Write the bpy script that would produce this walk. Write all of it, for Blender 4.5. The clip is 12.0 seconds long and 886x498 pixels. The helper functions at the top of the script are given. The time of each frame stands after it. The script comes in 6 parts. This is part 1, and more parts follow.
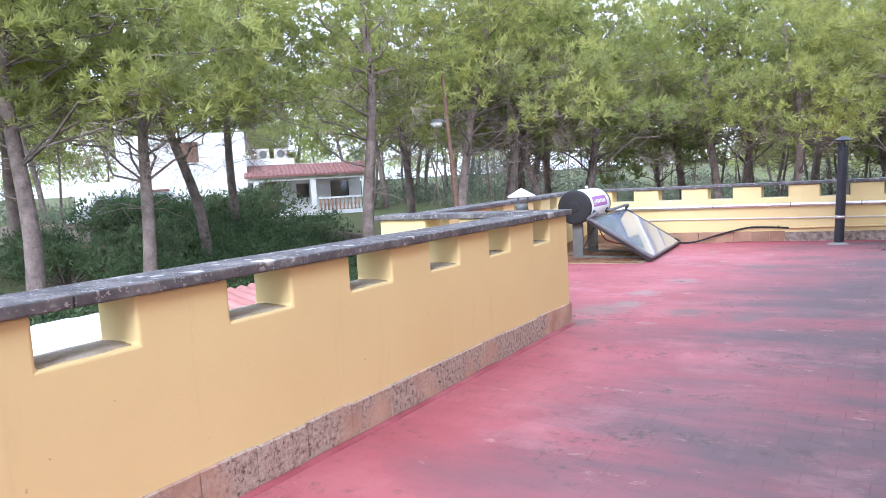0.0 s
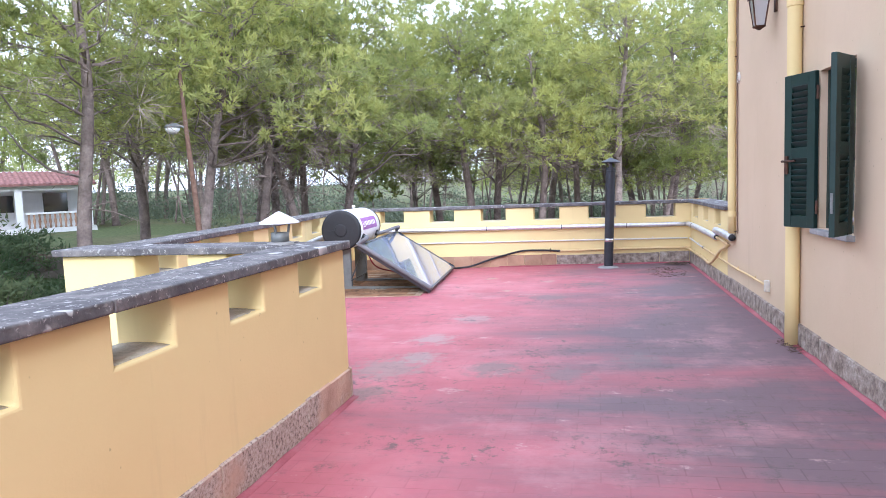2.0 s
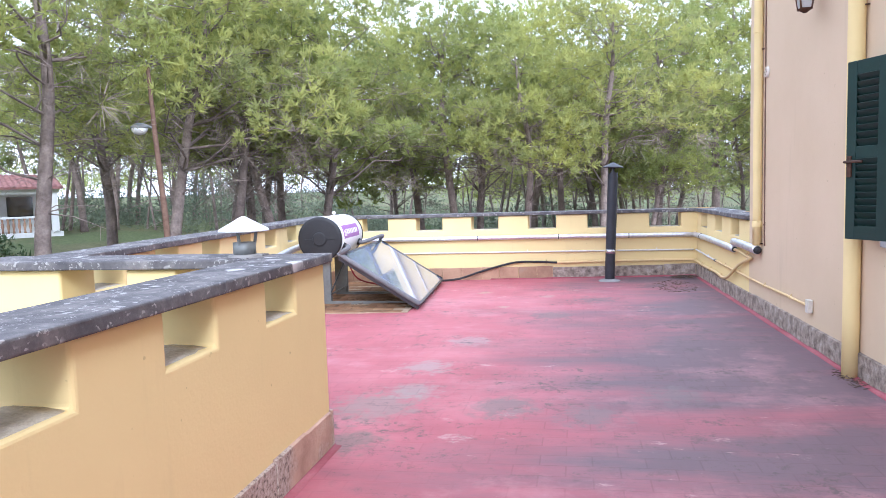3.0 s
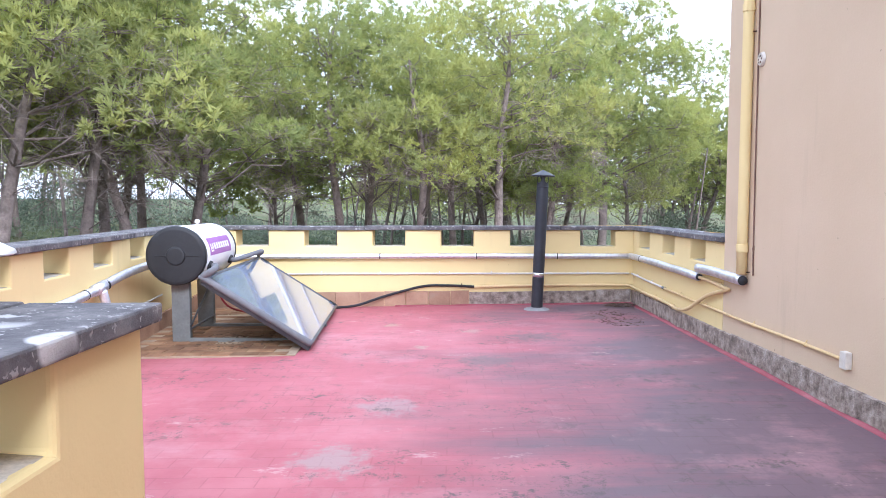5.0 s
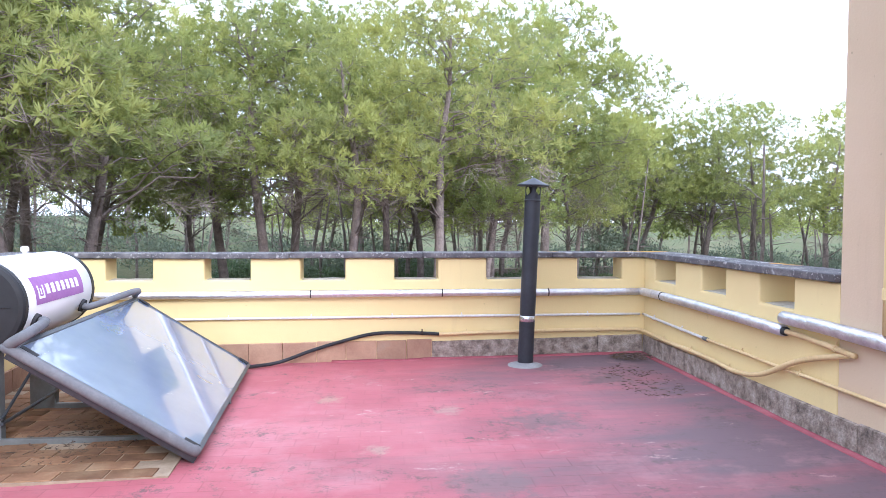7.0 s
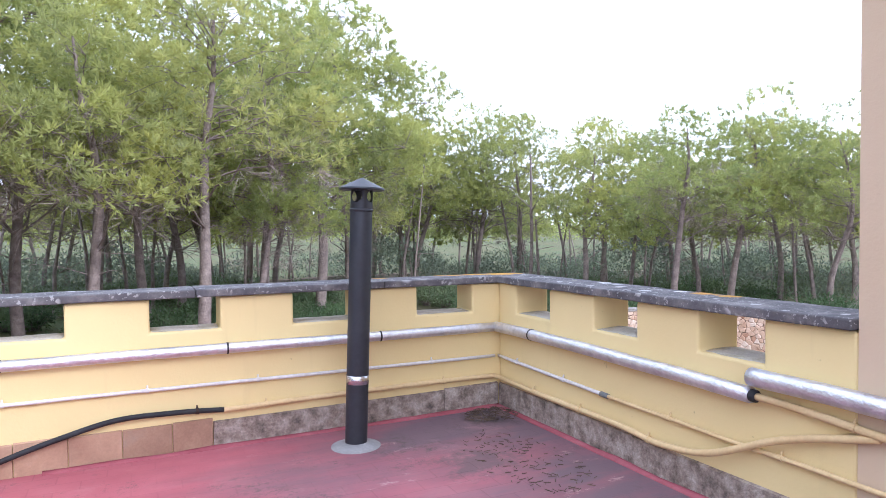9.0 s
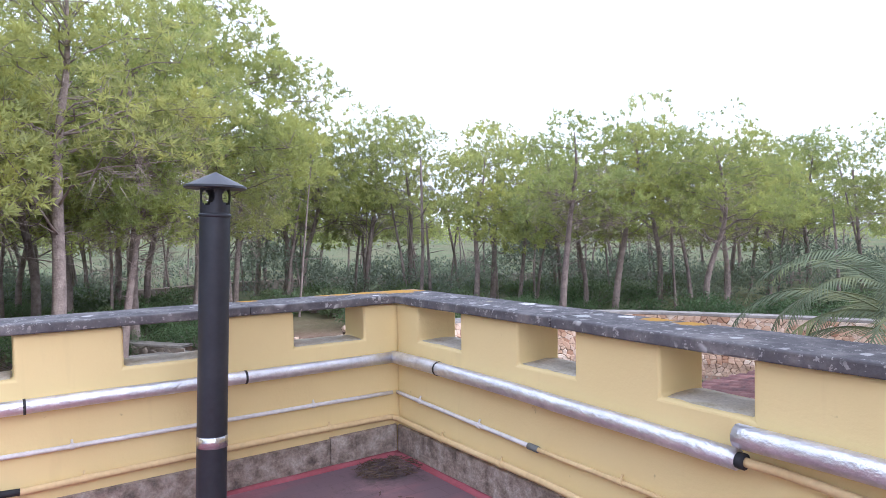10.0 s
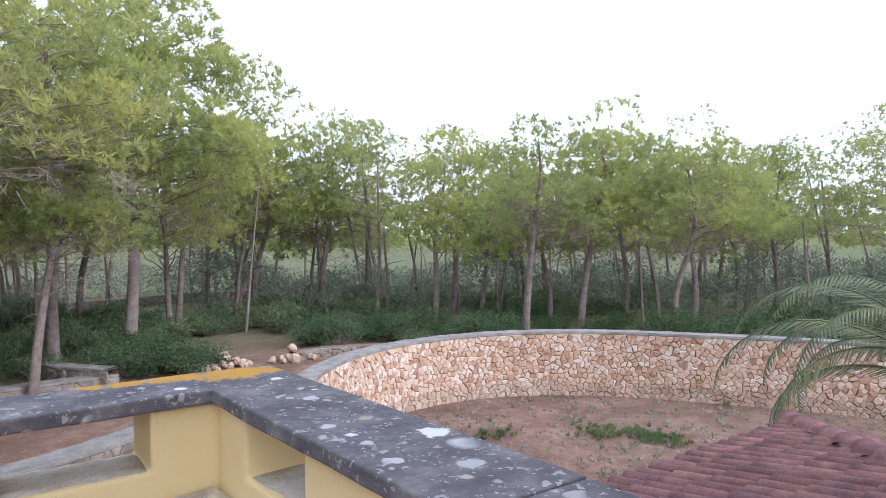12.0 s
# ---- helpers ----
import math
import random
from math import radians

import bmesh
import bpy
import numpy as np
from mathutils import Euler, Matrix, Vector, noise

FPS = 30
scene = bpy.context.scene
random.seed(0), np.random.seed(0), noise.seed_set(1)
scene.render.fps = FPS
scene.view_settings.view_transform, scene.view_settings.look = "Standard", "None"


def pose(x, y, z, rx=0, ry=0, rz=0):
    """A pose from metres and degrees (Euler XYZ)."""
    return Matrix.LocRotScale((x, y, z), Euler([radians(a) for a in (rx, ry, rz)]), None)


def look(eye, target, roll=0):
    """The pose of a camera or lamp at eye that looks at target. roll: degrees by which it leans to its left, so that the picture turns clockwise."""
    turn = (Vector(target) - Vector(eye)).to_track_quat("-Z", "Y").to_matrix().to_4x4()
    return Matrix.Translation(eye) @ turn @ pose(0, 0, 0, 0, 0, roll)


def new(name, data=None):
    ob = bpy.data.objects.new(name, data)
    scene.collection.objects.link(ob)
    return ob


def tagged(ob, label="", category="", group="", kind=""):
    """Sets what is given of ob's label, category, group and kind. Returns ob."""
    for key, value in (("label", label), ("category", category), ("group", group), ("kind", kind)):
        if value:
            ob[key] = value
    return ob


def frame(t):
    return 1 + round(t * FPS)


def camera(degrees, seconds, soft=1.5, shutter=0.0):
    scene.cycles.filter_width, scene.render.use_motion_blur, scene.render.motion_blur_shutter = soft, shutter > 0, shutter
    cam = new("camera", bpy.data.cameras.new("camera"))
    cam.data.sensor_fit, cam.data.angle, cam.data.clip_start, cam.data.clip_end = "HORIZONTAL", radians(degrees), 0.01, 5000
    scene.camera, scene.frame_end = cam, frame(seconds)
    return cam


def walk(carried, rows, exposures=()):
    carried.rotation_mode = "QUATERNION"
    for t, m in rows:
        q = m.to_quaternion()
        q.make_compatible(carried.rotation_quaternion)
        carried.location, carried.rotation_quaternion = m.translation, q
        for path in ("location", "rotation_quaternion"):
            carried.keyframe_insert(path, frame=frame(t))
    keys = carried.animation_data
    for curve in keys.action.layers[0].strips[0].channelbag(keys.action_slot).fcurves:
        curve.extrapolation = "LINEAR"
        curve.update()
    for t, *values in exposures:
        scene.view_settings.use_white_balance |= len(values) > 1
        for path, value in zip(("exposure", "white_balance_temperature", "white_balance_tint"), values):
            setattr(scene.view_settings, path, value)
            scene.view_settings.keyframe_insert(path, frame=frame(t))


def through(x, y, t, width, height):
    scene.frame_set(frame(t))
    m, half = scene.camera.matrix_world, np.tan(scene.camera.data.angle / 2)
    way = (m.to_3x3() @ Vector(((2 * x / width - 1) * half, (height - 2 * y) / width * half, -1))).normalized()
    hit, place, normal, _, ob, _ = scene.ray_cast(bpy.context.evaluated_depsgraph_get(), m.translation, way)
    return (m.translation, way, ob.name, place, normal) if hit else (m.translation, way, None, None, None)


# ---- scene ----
cam = camera(66.1, 12.0, soft=0.8)
PATH = [
(0, (-0.609, -13.52, 1.374), (-1.488, -12.193, 1.213), -3.3),
    (0.5, (-0.847, -13.144, 1.367), (-1.481, -11.684, 1.202), -3.0),
    (1, (-1.088, -12.745, 1.367), (-1.614, -11.242, 1.204), -2.8),
    (1.5, (-1.299, -12.31, 1.358), (-1.664, -10.762, 1.195), -2.4),
    (2, (-1.475, -11.858, 1.392), (-1.833, -10.306, 1.241), -2.2),
    (2.5, (-1.666, -11.449, 1.386), (-2.03, -9.898, 1.246), -1.9),
    (3, (-1.822, -11.006, 1.349), (-2.13, -9.442, 1.216), -1.7),
    (3.5, (-2.002, -10.575, 1.337), (-2.199, -8.992, 1.21), -1.5),
    (3.7, (-2.067, -10.398, 1.323), (-2.196, -8.807, 1.2), -1.6),
    (5.3, (-2.400, -8.850, 1.29), (-2.5518, -0.2905, 0.78), 0.0),
    (5.5, (-2.382, -8.618, 1.285), (-2.5325, -0.0634, 0.8279), -0.1),
    (6, (-2.464, -7.999, 1.273), (-2.2723, 0.5174, 0.8535), 0.0),
    (6.5, (-2.582, -7.382, 1.263), (-2.456, -5.789, 1.19), 0.1),
    (6.7, (-2.624, -7.15, 1.278), (-2.498, -5.557, 1.21), 0.1),
    (8.3, (-2.776, -5.491, 1.352), (-2.326, -3.957, 1.306), -0.2),
    (8.5, (-2.725, -5.294, 1.354), (-2.194, -3.786, 1.308), -0.5),
    (9, (-2.639, -4.794, 1.387), (-1.984, -3.336, 1.336), -0.6),
    (9.5, (-2.459, -4.316, 1.424), (-1.708, -2.905, 1.377), -0.7),
    (10, (-2.205, -3.906, 1.421), (-1.323, -2.572, 1.374), -0.9),
    (10.5, (-1.878, -3.528, 1.46), (-0.942, -2.231, 1.418), -0.9),
    (11, (-1.57, -3.146, 1.48), (-0.606, -1.87, 1.442), -1.1),
    (11.5, (-1.184, -2.81, 1.504), (-0.226, -1.53, 1.469), -0.9),
    (12, (-0.822, -2.551, 1.549), (0.126, -1.263, 1.518), -0.6),
]
EXPOSURES = [(0, 0.85, 5250, 13), (3.5, 0.95, 5230, 13), (6.5, 0.9, 5220, 13), (9.5, 0.70, 5320, 16), (12, 0.42, 5420, 15)]
walk(cam, [(t, look(eye, target, roll)) for t, eye, target, roll in PATH], EXPOSURES)

# ---- world and sun ----
SUN_ELEVATION, SUN_TURN = radians(33), radians(200)
world = bpy.data.worlds.new("overcast_sky")
scene.world = world
world.use_nodes = True
wn, wl = world.node_tree.nodes, world.node_tree.links
wn.clear()
sky = wn.new("ShaderNodeTexSky")
sky.sky_type, sky.sun_disc = "NISHITA", False
sky.sun_elevation, sky.sun_rotation = SUN_ELEVATION, SUN_TURN
sky.dust_density, sky.air_density = 4.0, 1.2
coord = wn.new("ShaderNodeTexCoord")
cloud = wn.new("ShaderNodeTexNoise")
cloud.inputs["Scale"].default_value, cloud.inputs["Detail"].default_value = 2.2, 5
cloud_ramp = wn.new("ShaderNodeValToRGB")
cloud_ramp.color_ramp.elements[0].position, cloud_ramp.color_ramp.elements[0].color = 0.30, (0.72, 0.72, 0.72, 1)
cloud_ramp.color_ramp.elements[1].position, cloud_ramp.color_ramp.elements[1].color = 0.55, (1, 1, 1, 1)
cover = wn.new("ShaderNodeMix")
cover.data_type = "RGBA"
cover.inputs["B"].default_value = (9.6, 9.7, 10.2, 1)
back = wn.new("ShaderNodeBackground")
back.inputs["Strength"].default_value = 0.145
wout = wn.new("ShaderNodeOutputWorld")
wl.new(coord.outputs["Generated"], cloud.inputs["Vector"])
wl.new(cloud.outputs["Fac"], cloud_ramp.inputs["Fac"])
wl.new(cloud_ramp.outputs["Color"], cover.inputs["Factor"])
wl.new(sky.outputs["Color"], cover.inputs["A"])
wl.new(cover.outputs["Result"], back.inputs["Color"])
wl.new(back.outputs["Background"], wout.inputs["Surface"])
sun = new("sun", bpy.data.lights.new("sun", "SUN"))
sun.data.energy, sun.data.angle, sun.data.color = 1.9, radians(20), (1.0, 0.93, 0.82)
sun.rotation_euler = Euler((radians(90) - SUN_ELEVATION, 0, radians(20)))


# ---- materials ----
def material(name, rough=0.8, metal=0.0, spec=0.3):
    m = bpy.data.materials.new(name)
    m.use_nodes = True
    b = m.node_tree.nodes["Principled BSDF"]
    b.inputs["Roughness"].default_value, b.inputs["Metallic"].default_value = rough, metal
    b.inputs["Specular IOR Level"].default_value = spec
    return m, m.node_tree.nodes, m.node_tree.links, b


def place_of(nodes, space="Object"):
    return nodes.new("ShaderNodeNewGeometry").outputs["Position"] if space == "World" else nodes.new("ShaderNodeTexCoord").outputs[space]


def noise_of(nodes, links, where, scale, detail=4, rough=0.6, stretch=None):
    n = nodes.new("ShaderNodeTexNoise")
    n.inputs["Scale"].default_value, n.inputs["Detail"].default_value, n.inputs["Roughness"].default_value = scale, detail, rough
    if stretch:
        mp = nodes.new("ShaderNodeMapping")
        mp.inputs["Scale"].default_value = stretch
        links.new(where, mp.inputs["Vector"])
        where = mp.outputs["Vector"]
    links.new(where, n.inputs["Vector"])
    return n.outputs["Fac"]


def ramp_of(nodes, links, value, stops):
    r = nodes.new("ShaderNodeValToRGB")
    e = r.color_ramp.elements
    while len(e) < len(stops):
        e.new(0.5)
    for k, (pos, col) in enumerate(stops):
        e[k].position = pos
        e[k].color = (*col, 1) if not isinstance(col, (int, float)) else (col, col, col, 1)
    links.new(value, r.inputs["Fac"])
    return r.outputs["Color"]


def mix_of(nodes, links, fac, a, b, how="MIX"):
    m = nodes.new("ShaderNodeMix")
    m.data_type, m.blend_type = "RGBA", how
    for key, v in (("Factor", fac), ("A", a), ("B", b)):
        if isinstance(v, (int, float)):
            m.inputs[key].default_value = v
        elif isinstance(v, tuple):
            m.inputs[key].default_value = (*v, 1)
        else:
            links.new(v, m.inputs[key])
    return m.outputs["Result"]


def bump_of(nodes, links, b, height, strength=0.3, distance=0.01):
    n = nodes.new("ShaderNodeBump")
    n.inputs["Strength"].default_value, n.inputs["Distance"].default_value = strength, distance
    links.new(height, n.inputs["Height"])
    links.new(n.outputs["Normal"], b.inputs["Normal"])


def surface(name, stops, scale=3.0, fine=40.0, rough=0.8, metal=0.0, spec=0.3, bump=0.25, space="World", jitter=0.0, fine_mix=0.18, distance=0.006):
    """Colour over two scales of noise, with relief; jitter varies each object by its random number."""
    m, n, l, b = material(name, rough, metal, spec)
    where = place_of(n, space)
    big = noise_of(n, l, where, scale, 5)
    small = noise_of(n, l, where, fine, 3)
    col = ramp_of(n, l, big, stops)
    grain = ramp_of(n, l, small, [(0.3, 0.62), (0.7, 1.0)])
    col = mix_of(n, l, fine_mix * 2, col, grain, "MULTIPLY")
    if jitter:
        info = n.new("ShaderNodeObjectInfo")
        tone = ramp_of(n, l, info.outputs["Random"], [(0.0, 1 - jitter), (1.0, 1.0)])
        col = mix_of(n, l, 1.0, col, tone, "MULTIPLY")
    l.new(col, b.inputs["Base Color"])
    bump_of(n, l, b, small, bump, distance)
    return m


def plaster(name, light, dark, mould):
    """Painted render: soft mottling, damp stains that run down, a few dark specks."""
    m, n, l, b = material(name, 0.86, 0, 0.2)
    where = place_of(n, "World")
    col = ramp_of(n, l, noise_of(n, l, where, 0.9, 5), [(0.3, dark), (0.65, light)])
    runs = ramp_of(n, l, noise_of(n, l, where, 1.6, 5, 0.65, (3.0, 3.0, 0.35)), [(0.60, 0.0), (0.80, 0.45)])
    col = mix_of(n, l, runs, col, mould)
    specks = ramp_of(n, l, noise_of(n, l, where, 22, 2, 0.5), [(0.74, 0.0), (0.80, 0.55)])
    col = mix_of(n, l, specks, col, tuple(v * 0.55 for v in mould))
    l.new(col, b.inputs["Base Color"])
    bump_of(n, l, b, noise_of(n, l, where, 55, 4), 0.35, 0.004)
    return m


YELLOW = plaster("yellow_plaster", (0.77, 0.625, 0.315), (0.73, 0.58, 0.285), (0.60, 0.48, 0.25))
PEACH = plaster("peach_plaster", (0.63, 0.495, 0.345), (0.58, 0.45, 0.305), (0.47, 0.37, 0.26))
WHITEWASH = plaster("whitewash", (0.82, 0.82, 0.82), (0.74, 0.74, 0.75), (0.55, 0.53, 0.50))


# bare worn patches, and darker ones in the corner and across the floor
BARE_AND_DARK_SPOTS = (((-3.18, -6.60), 0.50, (0.24, 0.19, 0.17)), ((-3.02, -6.25), 0.30, (0.30, 0.24, 0.22)), ((-3.14, -7.30), 0.28, (0.16, 0.13, 0.11)), ((-3.05, -5.60), 0.32, (0.33, 0.26, 0.24)), ((-2.85, -4.60), 0.30, (0.33, 0.24, 0.23)),
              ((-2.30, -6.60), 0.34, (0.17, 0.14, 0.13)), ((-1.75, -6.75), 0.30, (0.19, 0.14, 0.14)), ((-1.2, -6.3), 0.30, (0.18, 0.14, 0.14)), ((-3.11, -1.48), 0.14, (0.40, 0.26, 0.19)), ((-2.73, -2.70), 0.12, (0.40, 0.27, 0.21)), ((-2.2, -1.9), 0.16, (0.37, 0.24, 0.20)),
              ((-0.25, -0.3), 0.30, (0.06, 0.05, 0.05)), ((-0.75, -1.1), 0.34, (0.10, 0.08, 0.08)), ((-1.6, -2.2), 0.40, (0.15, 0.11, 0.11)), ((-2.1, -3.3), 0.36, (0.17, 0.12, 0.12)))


def ragged_spot(n, l, where, cx, cy, size, level=-0.09, rough=3.5, most=0.75, soft=0.65):
    """A ragged patch of another colour round one place, such as where the paint has gone."""
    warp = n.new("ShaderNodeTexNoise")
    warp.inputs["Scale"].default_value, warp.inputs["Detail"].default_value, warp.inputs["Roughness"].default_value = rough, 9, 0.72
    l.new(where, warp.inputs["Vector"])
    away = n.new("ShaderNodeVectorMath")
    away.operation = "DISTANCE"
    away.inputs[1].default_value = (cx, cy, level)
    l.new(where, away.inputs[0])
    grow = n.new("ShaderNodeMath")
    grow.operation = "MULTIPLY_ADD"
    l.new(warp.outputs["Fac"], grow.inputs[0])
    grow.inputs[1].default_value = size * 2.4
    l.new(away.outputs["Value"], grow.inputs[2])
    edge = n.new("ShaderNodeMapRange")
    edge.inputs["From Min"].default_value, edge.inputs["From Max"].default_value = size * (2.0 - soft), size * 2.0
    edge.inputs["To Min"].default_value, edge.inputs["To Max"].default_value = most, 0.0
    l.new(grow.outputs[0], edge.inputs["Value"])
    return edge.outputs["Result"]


def floor_paint():
    m, n, l, b = material("red_floor_paint", 0.62, 0, 0.35)
    where = place_of(n, "World")
    red = ramp_of(n, l, noise_of(n, l, where, 1.1, 6, 0.65), [(0.25, (0.33, 0.085, 0.10)), (0.5, (0.40, 0.115, 0.135)), (0.75, (0.46, 0.17, 0.185))])
    # worn, greyed streaks, plus the house's soft shade put into the colour
    sep = n.new("ShaderNodeSeparateXYZ")
    l.new(where, sep.inputs["Vector"])
    side = n.new("ShaderNodeMapRange")
    side.inputs["From Min"].default_value, side.inputs["From Max"].default_value = -4.2, -0.4
    side.inputs["To Min"].default_value, side.inputs["To Max"].default_value = -0.26, 0.20
    l.new(sep.outputs["X"], side.inputs["Value"])
    add = n.new("ShaderNodeMath")
    l.new(noise_of(n, l, where, 0.55, 8, 0.66, (0.62, 2.0, 1.0)), add.inputs[0])
    l.new(side.outputs["Result"], add.inputs[1])
    grime_and_shade = ramp_of(n, l, add.outputs[0], [(0.42, 0.0), (0.70, 0.92)])
    col = mix_of(n, l, grime_and_shade, red, (0.135, 0.10, 0.112))
    pale = ramp_of(n, l, noise_of(n, l, where, 0.8, 8, 0.72, (1.0, 1.3, 1.0)), [(0.54, 0.0), (0.75, 0.6)])
    col = mix_of(n, l, pale, col, (0.50, 0.27, 0.28))
    scuffs = ramp_of(n, l, noise_of(n, l, where, 2.4, 10, 0.78, (1.0, 2.0, 1.0)), [(0.61, 0.0), (0.66, 0.55)])
    col = mix_of(n, l, scuffs, col, (0.52, 0.36, 0.33))
    for (cx, cy), size, tone in BARE_AND_DARK_SPOTS:
        col = mix_of(n, l, ragged_spot(n, l, where, cx, cy, size, rough=9.0, most=0.7, soft=0.45), col, tone)
    tile = n.new("ShaderNodeTexBrick")
    tile.inputs["Scale"].default_value = 1.0
    tile.inputs["Brick Width"].default_value, tile.inputs["Row Height"].default_value = 0.27, 0.135
    tile.inputs["Mortar Size"].default_value, tile.inputs["Mortar Smooth"].default_value = 0.005, 0.4
    tile.inputs["Color1"].default_value, tile.inputs["Color2"].default_value = (1, 1, 1, 1), (0.9, 0.9, 0.9, 1)
    tile.inputs["Mortar"].default_value = (0.72, 0.70, 0.70, 1)
    l.new(where, tile.inputs["Vector"])
    wear = ramp_of(n, l, noise_of(n, l, where, 0.7, 5, 0.6), [(0.40, 0.1), (0.62, 0.8)])
    col = mix_of(n, l, wear, col, mix_of(n, l, 1.0, col, tile.outputs["Color"], "MULTIPLY"))
    flecks = ramp_of(n, l, noise_of(n, l, where, 7.0, 12, 0.88), [(0.535, 0.0), (0.575, 0.9)])
    patches = ramp_of(n, l, noise_of(n, l, where, 0.9, 6, 0.7, (0.7, 1.6, 1.0)), [(0.45, 0.0), (0.58, 1.0)])
    moss = mix_of(n, l, 1.0, flecks, patches, "MULTIPLY")
    l.new(mix_of(n, l, moss, col, (0.10, 0.075, 0.07)), b.inputs["Base Color"])
    h = mix_of(n, l, 0.5, tile.outputs["Color"], noise_of(n, l, where, 30, 4), "MULTIPLY")
    bump_of(n, l, b, h, 0.35, 0.006)
    return m


ORANGE, PALE = (0.46, 0.25, 0.035), (0.66, 0.65, 0.64)
LICHEN = (((0.10, 0.23), 0.17, ORANGE), ((0.24, 0.22), 0.13, ORANGE), ((-0.08, 0.29), 0.13, ORANGE), ((-0.27, 0.29), 0.10, ORANGE), ((-0.38, 0.30), 0.07, ORANGE), ((0.36, -1.86), 0.11, ORANGE), ((0.34, -2.03), 0.10, ORANGE), ((-0.9, 0.30), 0.08, ORANGE),
          ((0.293, -0.985), 0.062, PALE), ((0.234, 0.0), 0.034, PALE), ((0.09, -0.86), 0.026, PALE), ((0.208, -1.256), 0.05, (0.40, 0.40, 0.39)), ((0.14, -1.325), 0.03, (0.42, 0.36, 0.33)), ((0.22, -0.733), 0.035, (0.36, 0.33, 0.24)), ((-0.12, 0.047), 0.035, PALE), ((0.27, -0.27), 0.02, PALE), ((0.15, -1.55), 0.06, (0.45, 0.45, 0.44)), ((0.30, -1.70), 0.05, PALE))


def lichen_stone():
    """Grey cement coping with white and orange lichen rounds."""
    m, n, l, b = material("lichened_coping", 0.9, 0, 0.2)
    where = place_of(n, "World")
    grey = ramp_of(n, l, noise_of(n, l, where, 5, 7, 0.7), [(0.28, (0.065, 0.062, 0.068)), (0.5, (0.125, 0.118, 0.122)), (0.75, (0.27, 0.25, 0.24))])
    for scale, size, cut, colour, seed in ((3.6, 0.20, 0.61, (0.60, 0.59, 0.58), 0), (9.0, 0.22, 0.575, (0.48, 0.47, 0.46), 3), (17.0, 0.22, 0.55, (0.36, 0.35, 0.34), 11), (34.0, 0.24, 0.48, (0.34, 0.33, 0.32), 7)):
        shift = n.new("ShaderNodeMapping")
        shift.inputs["Location"].default_value = (seed, seed, 0)
        l.new(where, shift.inputs["Vector"])
        wob = n.new("ShaderNodeMix")
        wob.data_type = "RGBA"
        wob.inputs["Factor"].default_value = 0.06
        nz = n.new("ShaderNodeTexNoise")
        nz.inputs["Scale"].default_value = scale * 1.5
        l.new(shift.outputs["Vector"], nz.inputs["Vector"])
        l.new(shift.outputs["Vector"], wob.inputs["A"])
        l.new(nz.outputs["Color"], wob.inputs["B"])
        v = n.new("ShaderNodeTexVoronoi")
        v.inputs["Scale"].default_value = scale
        l.new(wob.outputs["Result"], v.inputs["Vector"])
        spot = ramp_of(n, l, v.outputs["Distance"], [(size, 1.0), (size + 0.05, 0.0)])
        pick = ramp_of(n, l, noise_of(n, l, where, scale * 0.35, 2), [(cut - 0.03, 0.0), (cut + 0.03, 0.9)])
        grey = mix_of(n, l, mix_of(n, l, 1.0, spot, pick, "MULTIPLY"), grey, colour)
    for (cx, cy), size, tone in LICHEN:
        grey = mix_of(n, l, ragged_spot(n, l, where, cx, cy, size, 0.985, 9.0 if size > 0.065 else 20.0, 0.92, 0.22), grey, tone)
    l.new(grey, b.inputs["Base Color"])
    bump_of(n, l, b, noise_of(n, l, where, 30, 6, 0.7), 0.6, 0.012)
    return m


FLOOR_RED = floor_paint()
TRIM_RED = surface("red_trim_paint", [(0.3, (0.27, 0.06, 0.075)), (0.55, (0.37, 0.10, 0.12)), (0.8, (0.42, 0.17, 0.18))], 3, 40, 0.65, bump=0.4)
COPING = lichen_stone()
SKIRT_CLAY = surface("clay_skirting", [(0.3, (0.38, 0.22, 0.15)), (0.6, (0.52, 0.33, 0.22)), (0.8, (0.50, 0.38, 0.29))], 3.5, 60, 0.85, jitter=0.3)
SKIRT_STONE = surface("weathered_stone_skirting", [(0.28, (0.13, 0.105, 0.09)), (0.47, (0.36, 0.29, 0.24)), (0.70, (0.60, 0.52, 0.45))], 13, 60, 0.93, bump=1.0, jitter=0.08, fine_mix=0.45, distance=0.012)


def pitted_skirting():
    """Pinkish clay slabs, eaten away to rough pale stone in stretches."""
    m, n, l, b = material("pitted_skirting", 0.93, 0, 0.2)
    where = place_of(n, "World")
    col = ramp_of(n, l, noise_of(n, l, where, 4.0, 5), [(0.3, (0.40, 0.25, 0.19)), (0.55, (0.55, 0.37, 0.28)), (0.75, (0.60, 0.46, 0.37))])
    rough = ramp_of(n, l, noise_of(n, l, where, 1.7, 4), [(0.44, 0.0), (0.56, 1.0)])
    grain = noise_of(n, l, where, 46, 5, 0.75)
    stone = ramp_of(n, l, grain, [(0.36, (0.13, 0.10, 0.09)), (0.47, (0.42, 0.33, 0.28)), (0.7, (0.62, 0.54, 0.48))])
    col = mix_of(n, l, rough, col, stone)
    l.new(col, b.inputs["Base Color"])
    bump_of(n, l, b, grain, 0.9, 0.012)
    return m


